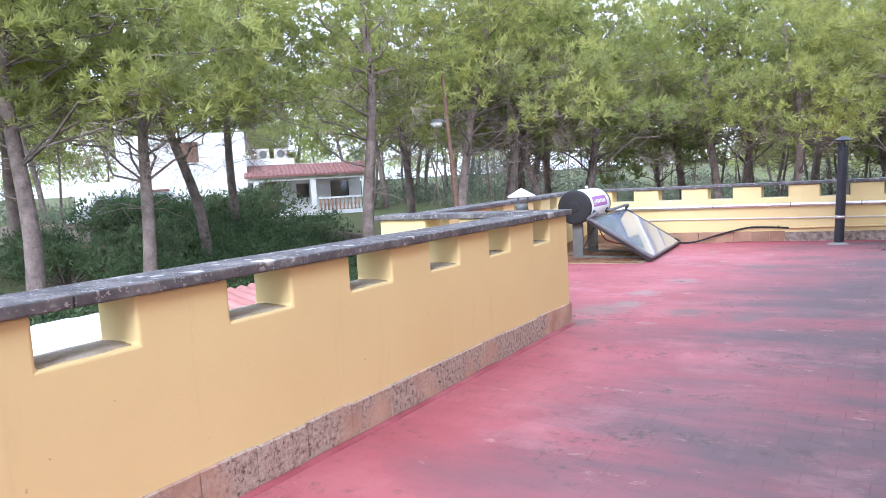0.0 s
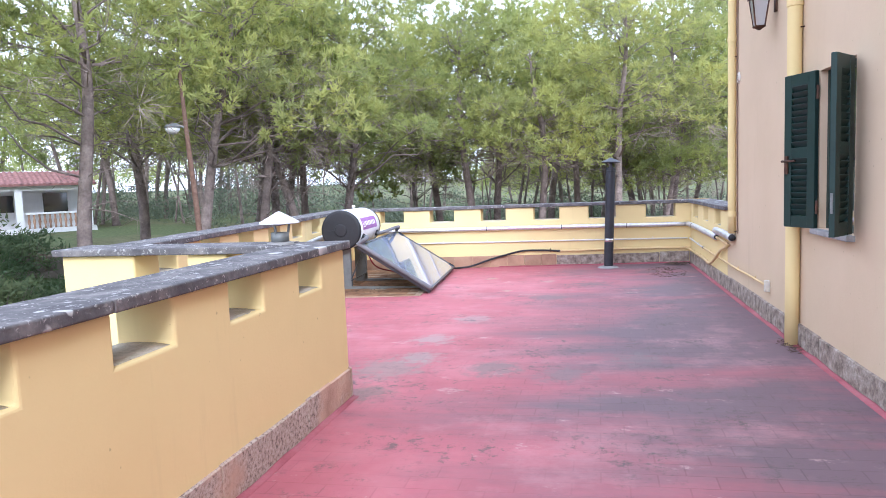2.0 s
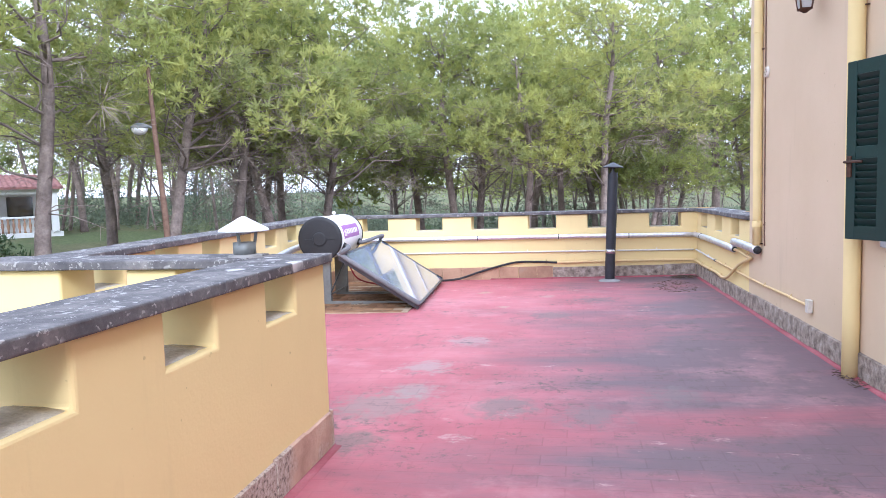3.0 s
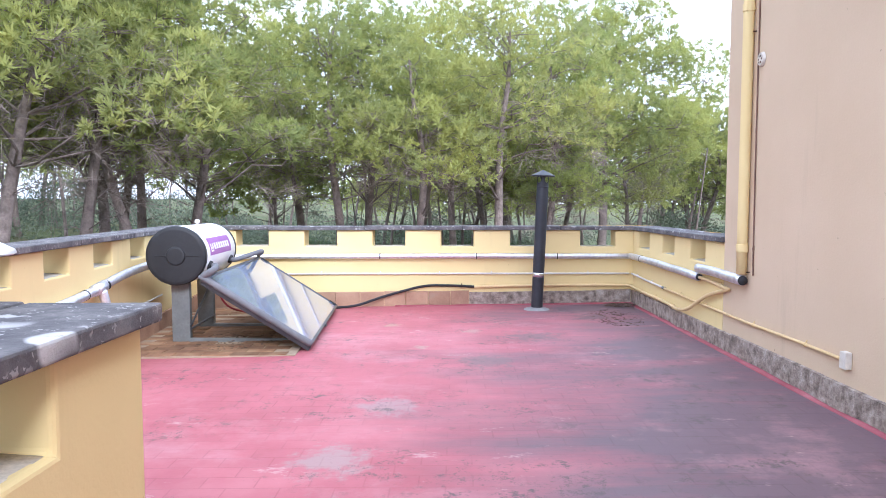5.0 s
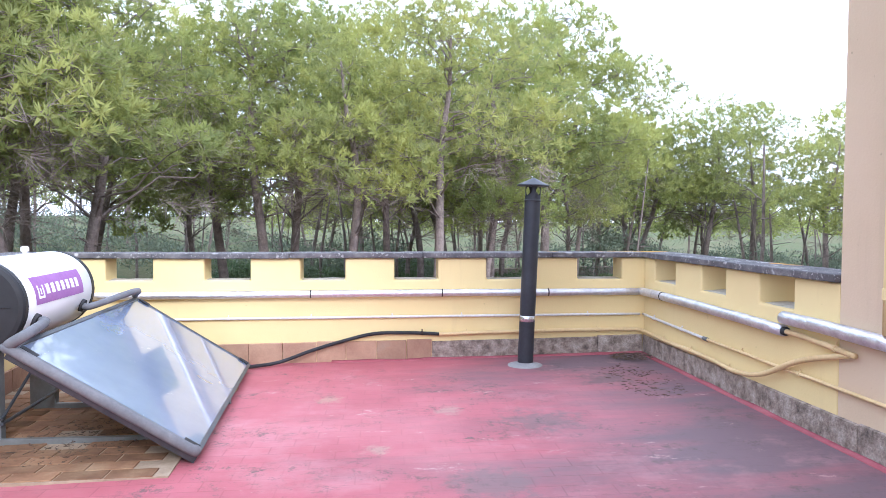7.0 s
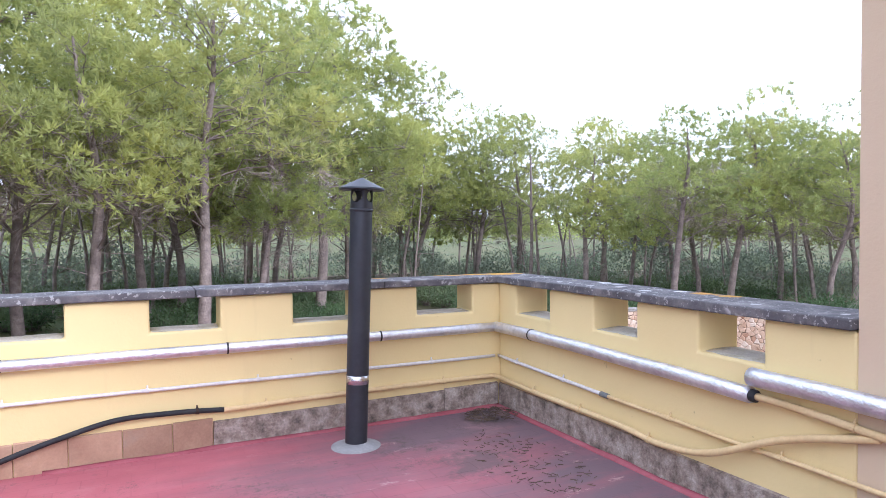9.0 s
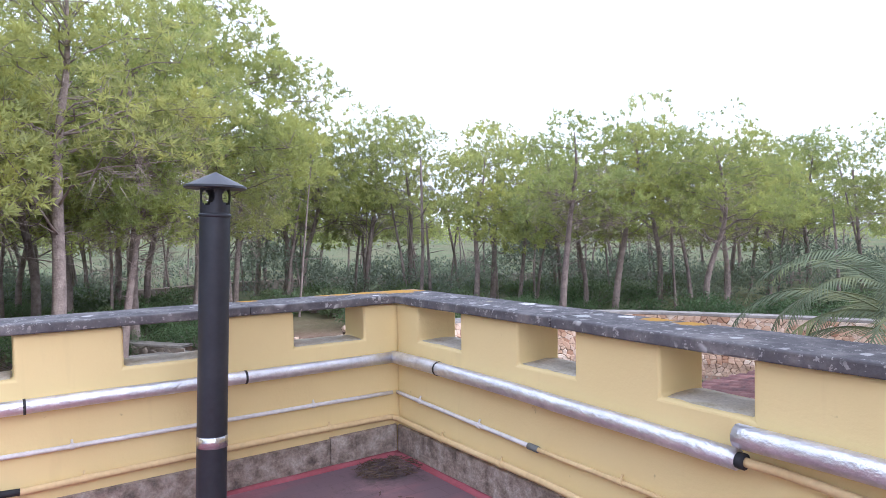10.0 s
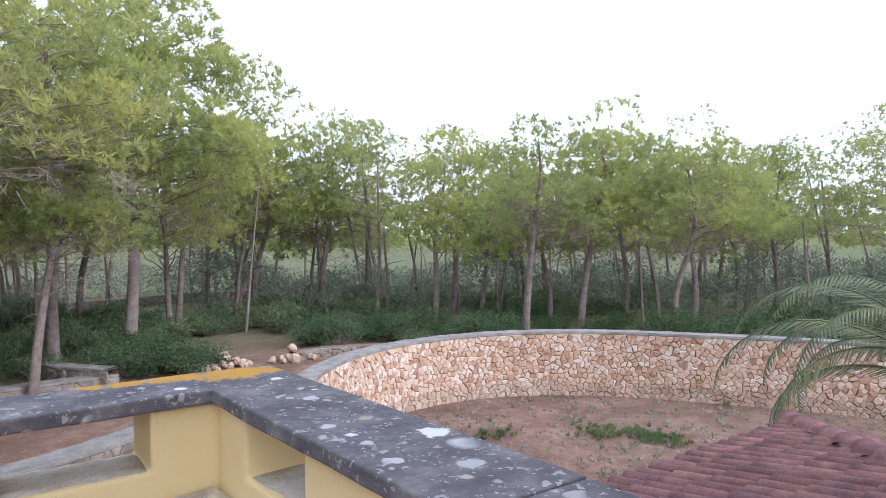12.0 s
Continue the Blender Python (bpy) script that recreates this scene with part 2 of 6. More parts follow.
SKIRT_PITTED = pitted_skirting()
SILL_DUST = surface("dusty_sill", [(0.3, (0.44, 0.38, 0.27)), (0.5, (0.60, 0.54, 0.44)), (0.75, (0.68, 0.62, 0.54))], 7, 70, 0.95, bump=0.7, fine_mix=0.35)
CLAY_TILE = surface("bare_clay_tile", [(0.3, (0.20, 0.10, 0.055)), (0.55, (0.36, 0.20, 0.11)), (0.8, (0.50, 0.34, 0.20))], 4, 50, 0.85, jitter=0.45)
MORTAR = surface("sandy_mortar", [(0.3, (0.30, 0.22, 0.15)), (0.7, (0.46, 0.36, 0.26))], 6, 60, 0.95)
TANK_WHITE = surface("white_enamel", [(0.3, (0.74, 0.74, 0.76)), (0.7, (0.80, 0.80, 0.81))], 2, 30, 0.35, bump=0.03, spec=0.5, fine_mix=0.03)
TANK_BLACK = surface("black_plastic", [(0.3, (0.018, 0.018, 0.020)), (0.7, (0.030, 0.030, 0.033))], 3, 40, 0.5, bump=0.08)
GALV = surface("galvanised_steel", [(0.3, (0.17, 0.18, 0.18)), (0.7, (0.24, 0.25, 0.25))], 6, 50, 0.55, 0.35, bump=0.06)
ALU_DARK = surface("dark_aluminium", [(0.3, (0.075, 0.08, 0.09)), (0.7, (0.11, 0.115, 0.125))], 6, 50, 0.45, 0.5, bump=0.05)
FLUE_DARK = surface("anthracite_enamel", [(0.3, (0.035, 0.037, 0.045)), (0.7, (0.050, 0.053, 0.062))], 3, 40, 0.42, 0.2, bump=0.05)
FOIL = surface("crinkled_foil", [(0.3, (0.62, 0.62, 0.66)), (0.7, (0.86, 0.86, 0.90))], 14, 38, 0.46, 0.9, bump=0.6, fine_mix=0.08, distance=0.012)
FOIL_CHROME = surface("foil_band", [(0.3, (0.55, 0.55, 0.56)), (0.7, (0.75, 0.75, 0.76))], 14, 60, 0.25, 0.95, bump=0.5)
PIPE_WHITE = surface("white_pipe", [(0.3, (0.66, 0.63, 0.60)), (0.7, (0.76, 0.73, 0.72))], 5, 40, 0.5, bump=0.05)
PIPE_CREAM = surface("painted_pipe", [(0.3, (0.66, 0.48, 0.24)), (0.7, (0.74, 0.56, 0.30))], 4, 40, 0.6, bump=0.08)
RUBBER = surface("black_rubber", [(0.3, (0.02, 0.02, 0.022)), (0.7, (0.04, 0.04, 0.045))], 8, 60, 0.7, bump=0.1)
FOAM = surface("grey_foam", [(0.3, (0.13, 0.13, 0.14)), (0.7, (0.19, 0.19, 0.20))], 8, 60, 0.85, bump=0.2)
CEMENT = surface("cement", [(0.3, (0.24, 0.23, 0.23)), (0.7, (0.36, 0.35, 0.34))], 8, 60, 0.92, bump=0.4)
PURPLE = surface("purple_print", [(0.3, (0.30, 0.12, 0.36)), (0.7, (0.36, 0.16, 0.42))], 4, 30, 0.5, bump=0.02)
PRINT_WHITE = surface("white_print", [(0.3, (0.80, 0.80, 0.80)), (0.7, (0.85, 0.85, 0.85))], 4, 30, 0.5, bump=0.0)
SHUTTER = surface("green_shutter_paint", [(0.3, (0.010, 0.030, 0.026)), (0.7, (0.016, 0.042, 0.036))], 5, 60, 0.45, bump=0.08, spec=0.4)
IRON = surface("rusted_iron", [(0.35, (0.05, 0.035, 0.03)), (0.7, (0.16, 0.08, 0.05))], 12, 70, 0.75, 0.4, bump=0.3)
PLASTIC_CREAM = surface("cream_plastic", [(0.3, (0.62, 0.58, 0.50)), (0.7, (0.70, 0.66, 0.58))], 4, 40, 0.5, bump=0.03)


def glass(name, tint, rough=0.05):
    m, n, l, b = material(name, rough, 0, 0.6)
    b.inputs["Base Color"].default_value = (*tint, 1)
    b.inputs["Coat Weight"].default_value = 1.0
    b.inputs["Coat Roughness"].default_value = 0.06
    return m


PANE_DARK = glass("window_glass", (0.03, 0.035, 0.04))


def absorber():
    """Absorber sheet under glass, the sky's reflection put into its blue-grey, with dried white streaks."""
    m, n, l, b = material("collector_glass", 0.22, 0, 0.6)
    where = place_of(n, "Object")
    col = ramp_of(n, l, noise_of(n, l, where, 1.8, 4), [(0.3, (0.16, 0.20, 0.29)), (0.7, (0.21, 0.25, 0.35))])
    chalk = ramp_of(n, l, noise_of(n, l, where, 6, 6, 0.75, (1.0, 0.45, 1.0)), [(0.64, 0.0), (0.74, 0.7)])
    l.new(mix_of(n, l, chalk, col, (0.60, 0.62, 0.66)), b.inputs["Base Color"])
    b.inputs["Coat Weight"].default_value, b.inputs["Coat Roughness"].default_value = 1.0, 0.03
    return m


ABSORBER = absorber()


def soil_mat():
    m, n, l, b = material("dry_red_soil", 0.97, 0, 0.1)
    where = place_of(n, "World")
    earth = ramp_of(n, l, noise_of(n, l, where, 0.8, 10, 0.75), [(0.3, (0.12, 0.07, 0.05)), (0.5, (0.22, 0.135, 0.10)), (0.72, (0.34, 0.24, 0.185))])
    pebbles = n.new("ShaderNodeTexVoronoi")
    pebbles.inputs["Scale"].default_value = 9
    l.new(where, pebbles.inputs["Vector"])
    spot = ramp_of(n, l, pebbles.outputs["Distance"], [(0.16, 1.0), (0.24, 0.0)])
    some = ramp_of(n, l, noise_of(n, l, where, 2.2, 4), [(0.5, 0.0), (0.62, 0.8)])
    earth = mix_of(n, l, mix_of(n, l, 1.0, spot, some, "MULTIPLY"), earth, (0.42, 0.34, 0.27))
    weeds = ramp_of(n, l, noise_of(n, l, where, 0.16, 6, 0.6), [(0.46, 0.0), (0.56, 0.85)])
    blades = ramp_of(n, l, noise_of(n, l, where, 6, 5, 0.7), [(0.3, (0.07, 0.09, 0.045)), (0.7, (0.14, 0.17, 0.075))])
    # the wood's floor is overgrown beyond the yard
    far = n.new("ShaderNodeVectorMath")
    far.operation = "DISTANCE"
    far.inputs[1].default_value = (7.0, 8.0, -3.1)
    l.new(where, far.inputs[0])
    reach = n.new("ShaderNodeMapRange")
    reach.inputs["From Min"].default_value, reach.inputs["From Max"].default_value = 14, 24
    l.new(far.outputs["Value"], reach.inputs["Value"])
    cover_fac = mix_of(n, l, reach.outputs["Result"], mix_of(n, l, 1.0, weeds, (0.12, 0.12, 0.12), "MULTIPLY"), mix_of(n, l, 0.75, weeds, (1, 1, 1)))
    l.new(mix_of(n, l, cover_fac, earth, blades), b.inputs["Base Color"])
    bump_of(n, l, b, noise_of(n, l, where, 8, 7, 0.75), 0.9, 0.06)
    return m


SOIL = soil_mat()
RUBBLE = surface("warm_rubble_stone", [(0.25, (0.50, 0.33, 0.23)), (0.5, (0.64, 0.47, 0.35)), (0.75, (0.72, 0.60, 0.49))], 1.6, 14, 0.92, bump=0.8, jitter=0.24, fine_mix=0.45, distance=0.02)
RUBBLE_JOINT = surface("rubble_joint", [(0.3, (0.16, 0.11, 0.08)), (0.7, (0.26, 0.19, 0.14))], 4, 40, 0.95)
RUBBLE_CAP = surface("rubble_cap", [(0.3, (0.20, 0.18, 0.165)), (0.7, (0.36, 0.33, 0.30))], 3, 26, 0.95, bump=0.9, fine_mix=0.35, distance=0.02)
FIELD_STONE = surface("grey_field_stone", [(0.3, (0.22, 0.18, 0.15)), (0.7, (0.42, 0.36, 0.30))], 3, 30, 0.95, bump=0.6, jitter=0.4)
ROOF_TILE = surface("old_barrel_tile", [(0.25, (0.12, 0.07, 0.07)), (0.5, (0.26, 0.125, 0.115)), (0.75, (0.36, 0.20, 0.175))], 5, 40, 0.9, bump=0.5, jitter=0.35, fine_mix=0.25)
PINK_ROOF = surface("pink_roof_paint", [(0.3, (0.50, 0.22, 0.20)), (0.7, (0.62, 0.32, 0.29))], 3, 40, 0.85, jitter=0.15)
BARK = surface("pine_bark", [(0.3, (0.20, 0.155, 0.14)), (0.55, (0.34, 0.27, 0.24)), (0.8, (0.46, 0.38, 0.335))], 3.5, 16, 0.95, bump=1.0, space="Object", jitter=0.35, fine_mix=0.3, distance=0.04)
WOOD_POLE = surface("weathered_pole", [(0.3, (0.13, 0.075, 0.055)), (0.7, (0.24, 0.15, 0.11))], 6, 40, 0.9, bump=0.4)


def leaf_mat(name, dark, mid, light, through=0.35, scale=0.55):
    """Leaves that let part of the light through, varied by tree, by bough and by leaf."""
    m, n, l, b = material(name, 0.75, 0, 0.15)
    info = n.new("ShaderNodeObjectInfo")
    geo = n.new("ShaderNodeNewGeometry")
    bough = noise_of(n, l, geo.outputs["Position"], scale, 3)
    col = ramp_of(n, l, bough, [(0.3, dark), (0.5, mid), (0.72, light)])
    tone = ramp_of(n, l, geo.outputs["Random Per Island"], [(0.0, 0.8), (1.0, 1.0)])
    col = mix_of(n, l, 1.0, col, tone, "MULTIPLY")
    tree = ramp_of(n, l, info.outputs["Random"], [(0.0, (0.80, 0.88, 0.86)), (1.0, (1.0, 1.0, 1.0))])
    col = mix_of(n, l, 1.0, col, tree, "MULTIPLY")
    l.new(col, b.inputs["Base Color"])
    tr = n.new("ShaderNodeBsdfTranslucent")
    l.new(col, tr.inputs["Color"])
    mx = n.new("ShaderNodeMixShader")
    mx.inputs["Fac"].default_value = through
    out = n["Material Output"]
    l.new(b.outputs["BSDF"], mx.inputs[1])
    l.new(tr.outputs["BSDF"], mx.inputs[2])
    l.new(mx.outputs["Shader"], out.inputs["Surface"])
    return m


NEEDLES = leaf_mat("pine_needles", (0.36, 0.38, 0.17), (0.50, 0.51, 0.18), (0.62, 0.60, 0.19), 0.60)
MASTIC = leaf_mat("mastic_leaves", (0.07, 0.115, 0.055), (0.125, 0.18, 0.085), (0.19, 0.25, 0.115), 0.35, 0.8)
SCRUB = leaf_mat("scrub_leaves", (0.11, 0.15, 0.085), (0.18, 0.23, 0.12), (0.26, 0.30, 0.15), 0.4, 0.6)
PALM = leaf_mat("palm_leaves", (0.13, 0.16, 0.10), (0.21, 0.24, 0.15), (0.32, 0.33, 0.15), 0.35, 1.2)
# far undergrowth: distance haze put into paler, greyer leaf colours
FAR_HAZED = leaf_mat("hazed_undergrowth", (0.15, 0.18, 0.135), (0.22, 0.25, 0.18), (0.30, 0.32, 0.21), 0.4, 0.25)
GRASS = leaf_mat("grass_blades", (0.11, 0.14, 0.055), (0.17, 0.21, 0.085), (0.25, 0.28, 0.12), 0.3, 1.5)
DEAD_TWIG = surface("dead_twigs", [(0.3, (0.22, 0.17, 0.145)), (0.7, (0.38, 0.31, 0.27))], 8, 40, 0.95)

LITTER = surface("dry_needle_litter", [(0.3, (0.06, 0.042, 0.03)), (0.7, (0.15, 0.105, 0.075))], 8, 40, 0.95)


# ---- mesh helpers ----
def thing(name, at=(0, 0, 0), label="", category="", group="", kind=""):
    e = new(name)
    e.empty_display_size = 0.1
    e.location = at
    return tagged(e, label, category, group, kind)


def link_mesh(name, bm, mat, parent=None, smooth=False):
    me = bpy.data.meshes.new(name)
    bmesh.ops.recalc_face_normals(bm, faces=bm.faces)
    bm.to_mesh(me)
    bm.free()
    me.materials.append(mat)
    if smooth:
        me.shade_smooth()
    ob = new(name, me)
    if parent is not None:
        ob.parent = parent
        ob.matrix_parent_inverse = world_of(parent).inverted()
    return ob


def world_of(ob):
    m = Matrix.LocRotScale(ob.location, ob.rotation_euler, ob.scale)
    return world_of(ob.parent) @ ob.matrix_parent_inverse @ m if ob.parent else m


def part(name, bm, mat, parent, label="", smooth=False):
    """One mesh, made in world places, under a thing or a part."""
    ob = link_mesh(name, bm, mat, parent, smooth)
    return tagged(ob, label)


def bevel(ob, width=0.01, segments=2):
    b = ob.modifiers.new("worn_edges", "BEVEL")
    b.width, b.segments, b.limit_method, b.angle_limit = width, segments, "ANGLE", radians(40)
    return ob


def box(bm, x0, y0, z0, x1, y1, z1, m=None):
    vs = bmesh.ops.create_cube(bm, size=1.0)["verts"]
    s = Matrix.LocRotScale(((x0 + x1) / 2, (y0 + y1) / 2, (z0 + z1) / 2), None, (x1 - x0, y1 - y0, z1 - z0))
    bmesh.ops.transform(bm, matrix=(m @ s) if m else s, verts=vs)
    return bm


def soft_box(x0, y0, z0, x1, y1, z1, r=0.006, m=None):
    bm = box(bmesh.new(), x0, y0, z0, x1, y1, z1)
    bmesh.ops.bevel(bm, geom=list(bm.edges), offset=r, segments=2, affect="EDGES", profile=0.6)
    if m:
        bmesh.ops.transform(bm, matrix=m, verts=bm.verts)
    return bm


def rings(bm, path, radii, seg=10, caps=True):
    """A tube through the points of path with a radius at each."""
    path = [Vector(p) for p in path]
    side, made = None, []
    for k, p in enumerate(path):
        way = (path[min(k + 1, len(path) - 1)] - path[max(k - 1, 0)]).normalized()
        side = way.orthogonal().normalized() if side is None else (side - way * side.dot(way)).normalized()
        up = way.cross(side)
        r = radii[k] if isinstance(radii, (list, tuple)) else radii
        made.append([bm.verts.new(p + (side * math.cos(a) + up * math.sin(a)) * r) for a in (2 * math.pi * i / seg for i in range(seg))])
    for a, b in zip(made, made[1:]):
        for i in range(seg):
            bm.faces.new((a[i], a[(i + 1) % seg], b[(i + 1) % seg], b[i]))
    if caps:
        bm.faces.new(made[0][::-1])
        bm.faces.new(made[-1])
    return bm


def spline(points, steps=6):
    """Points of a smooth curve through those given."""
    p = [Vector(q) for q in points]
    p = [2 * p[0] - p[1]] + p + [2 * p[-1] - p[-2]]
    out = []
    for k in range(1, len(p) - 2):
        a, b, c, d = p[k - 1 : k + 3]
        for i in range(steps):
            t = i / steps
            out.append(0.5 * (2 * b + (c - a) * t + (2 * a - 5 * b + 4 * c - d) * t * t + (3 * b - a - 3 * c + d) * t**3))
    return out + [p[-2]]


def floor_z(x):
    return -0.045 + 0.016 * min(x, 0.0)


def right_x(y):
    """The side parapet and the house wall run slightly askew."""
    return -0.022 * y


# ---- floor of the roof terrace ----
def left_x(y):
    return -5.05 - 0.115 * (y + 7.37)


def slab(name, x0, y0, x1, y1, mat, lift=0.0, deep=0.25, skew=0.0):
    bm = bmesh.new()
    nx, ny = max(2, int((x1 - x0) * 3)), max(2, int((y1 - y0) * 3))
    grid = []
    for f in np.linspace(0, 1, nx):
        line = []
        for y in np.linspace(y0, y1, ny):
            x = x0 + skew * (y - y0) + (x1 - x0 - skew * (y - y0)) * f
            line.append(bm.verts.new((x, y, floor_z(x) + lift + 0.006 * noise.noise(Vector((x * 0.9, y * 0.9, 0))))))
        grid.append(line)
    for i in range(nx - 1):
        for j in range(ny - 1):
            bm.faces.new((grid[i][j], grid[i + 1][j], grid[i + 1][j + 1], grid[i][j + 1]))
    edge = bmesh.ops.extrude_edge_only(bm, edges=[e for e in bm.edges if e.is_boundary])
    for v in edge["geom"]:
        if isinstance(v, bmesh.types.BMVert):
            v.co.z -= deep
    ob = link_mesh(name, bm, mat, smooth=False)
    return ob


ROOF_END = -17.0
floor_main = tagged(slab("floor", -3.23, ROOF_END, 0.36, -7.37, FLOOR_RED), "worn red-painted tile floor of a roof terrace", "floor", kind="structure")
floor_wide = tagged(slab("floor", -5.06, -7.37, 0.2, 0.0, FLOOR_RED, skew=-0.115), "worn red-painted tile floor with grey stains and painted-in house shade", "floor", kind="structure")


# ---- crenellated parapets ----
def parapet(name, axis, base, out, start, end, holes, sill, top, foot=-3.2, label="yellow plastered parapet wall with square openings", ends=(0, 0), skew=0.0):
    """A wall along x or y with openings right through it. base: the inner face; out: the outer face."""
    cuts = sorted({start, end, *[v for h in holes for v in h]})
    levels = [foot, sill, top]
    faces_of = {}
    for i in range(len(cuts) - 1):
        mid = (cuts[i] + cuts[i + 1]) / 2
        for k in range(2):
            faces_of[i, k] = k == 0 or not any(a < mid < b for a, b in holes)
    bm, found = bmesh.new(), {}

    def vert(s, d, z):
        key = (round(s, 4), d, z)
        if key not in found:
            q = (base if d == 0 else out) + skew * (s - start)
            found[key] = bm.verts.new((s, q, z) if axis == "x" else (q, s, z))
        return found[key]

    def face(*c):
        bm.faces.new([vert(*q) for q in c])

    for (i, k), solid in faces_of.items():
        if not solid:
            continue
        a, b, lo, hi = cuts[i], cuts[i + 1], levels[k], levels[k + 1]
        face((a, 0, lo), (b, 0, lo), (b, 0, hi), (a, 0, hi))
        face((a, 1, lo), (a, 1, hi), (b, 1, hi), (b, 1, lo))
        for j, s in ((i - 1, a), (i + 1, b)):
            if not faces_of.get((j, k), False):
                face((s, 0, lo), (s, 0, hi), (s, 1, hi), (s, 1, lo))
        if not faces_of.get((i, k + 1), False):
            face((a, 0, hi), (b, 0, hi), (b, 1, hi), (a, 1, hi))
    ob = bevel(link_mesh(name, bm, YELLOW), 0.016, 3)
    tagged(ob, label, "parapet", "parapets of the terrace", "structure")
    for a, b in holes:
        bm = bmesh.new()
        rows = []
        for g in range(7):
            s = a + 0.003 + (b - a - 0.006) * g / 6
            row = []
            for d, lift in ((0.02, 0.0), (0.02, 0.004), (0.1, 0.010), (0.2, 0.012), (0.27, 0.006), (0.27, 0.0)):
                q = base + (d if out > base else -d) + skew * (s - start)
                z = sill - 0.004 + lift + 0.004 * noise.noise(Vector((s * 9, d * 12, sill)))
                row.append(bm.verts.new((s, q, z) if axis == "x" else (q, s, z)))
            rows.append(row)
        for r0, r1 in zip(rows, rows[1:]):
            for e in range(6):
                bm.faces.new((r0[e], r0[(e + 1) % 6], r1[(e + 1) % 6], r1[e]))
        bm.faces.new(rows[0]), bm.faces.new(rows[-1][::-1])
        part("sill", bm, SILL_DUST, ob, "grey dusty sill", True)
    # coping slabs, end to end
    rnd = random.Random(len(holes) + int(start * 7))
    s0, s1 = start - ends[0], end + ends[1]
    inner, outer = (base - 0.04, out + 0.045) if out > base else (base + 0.04, out - 0.045)
    count = max(1, round((s1 - s0) / 1.25))
    coping = thing("coping", (0, 0, top), "dark grey cement coping spotted with white and orange lichen", "coping", "copings of the parapets", "structure")
    for c in range(count):
        a, b = s0 + (s1 - s0) * c / count + 0.002, s0 + (s1 - s0) * (c + 1) / count - 0.002
        t0 = top + rnd.uniform(-0.002, 0.003) + 0.002
        bm = bmesh.new()
        cells = max(2, int((b - a) / 0.09))
        rows = []
        for g in range(cells + 1):
            s = a + (b - a) * g / cells
            ring = []
            for q, z in ((inner, t0), (inner, t0 + 0.052), (outer, t0 + 0.050), (outer, t0)):
                w = noise.noise(Vector((s * 4, q * 5, z * 9))) * 0.006
                q2 = q + w + skew * (s - start)
                ring.append(bm.verts.new((s, q2, z + w * 0.4) if axis == "x" else (q2, s, z + w * 0.4)))
            rows.append(ring)
        for r0, r1 in zip(rows, rows[1:]):
            for e in range(4):
                bm.faces.new((r0[e], r0[(e + 1) % 4], r1[(e + 1) % 4], r1[e]))
        bm.faces.new(rows[0]), bm.faces.new(rows[-1][::-1])
        bevel(part("coping_slab", bm, COPING, coping), 0.008, 2)
    return ob


FAR_HOLES = [(-0.705, -0.238), (-1.646, -1.19), (-2.577, -2.138), (-3.504, -3.065), (-4.43, -3.99), (-5.36, -4.92)]
RIGHT_HOLES = [(-0.71, -0.265), (-1.61, -1.208), (-2.49, -2.085)]
LEFT_HOLES = [(-6.88, -6.48), (-6.0, -5.6), (-5.12, -4.7), (-4.24, -3.83), (-3.36, -2.95), (-2.48, -2.06), (-1.6, -1.18), (-0.72, -0.32)]
NEAR_HOLES = [(-8.11, -7.78), (-8.90, -8.56), (-9.72, -9.35), (-10.55, -10.16), (-11.42, -11.02), (-12.31, -11.90), (-13.16, -12.76), (-14.0, -13.6), (-14.85, -14.45), (-15.7, -15.3), (-16.5, -16.1)]
BACK_HOLES = [(-4.70, -4.28), (-3.97, -3.62)]
parapet("parapet_far", "x", 0.0, 0.29, -6.19, 0.29, FAR_HOLES, 0.72, 0.936, ends=(0.045, 0.045))
parapet("parapet_right", "y", right_x(-2.945), right_x(-2.945) + 0.29, -2.945, -0.003, RIGHT_HOLES, 0.72, 0.938, ends=(-0.004, -0.038), skew=-0.022)
parapet("parapet_left", "y", -5.05, -5.34, -7.368, -0.003, LEFT_HOLES, 0.735, 0.95, ends=(-0.04, -0.04), skew=-0.115)
parapet("parapet_back", "x", -7.37, -7.66, -5.30, -3.523, BACK_HOLES, 0.77, 0.972, ends=(0.045, -0.045))
parapet("parapet_near", "y", -3.23, -3.52, ROOF_END, -7.37, NEAR_HOLES, 0.762, 0.970, ends=(0.0, 0.04))
parapet("parapet_rear", "x", ROOF_END, ROOF_END - 0.29, -3.52, 0.3, [], 0.7, 0.97)


# ---- the house wall, its window opening, eaves ----
HOUSE_END = -2.947


def askew(bm):
    for v in bm.verts:
        v.co.x += right_x(v.co.y)
    return bm


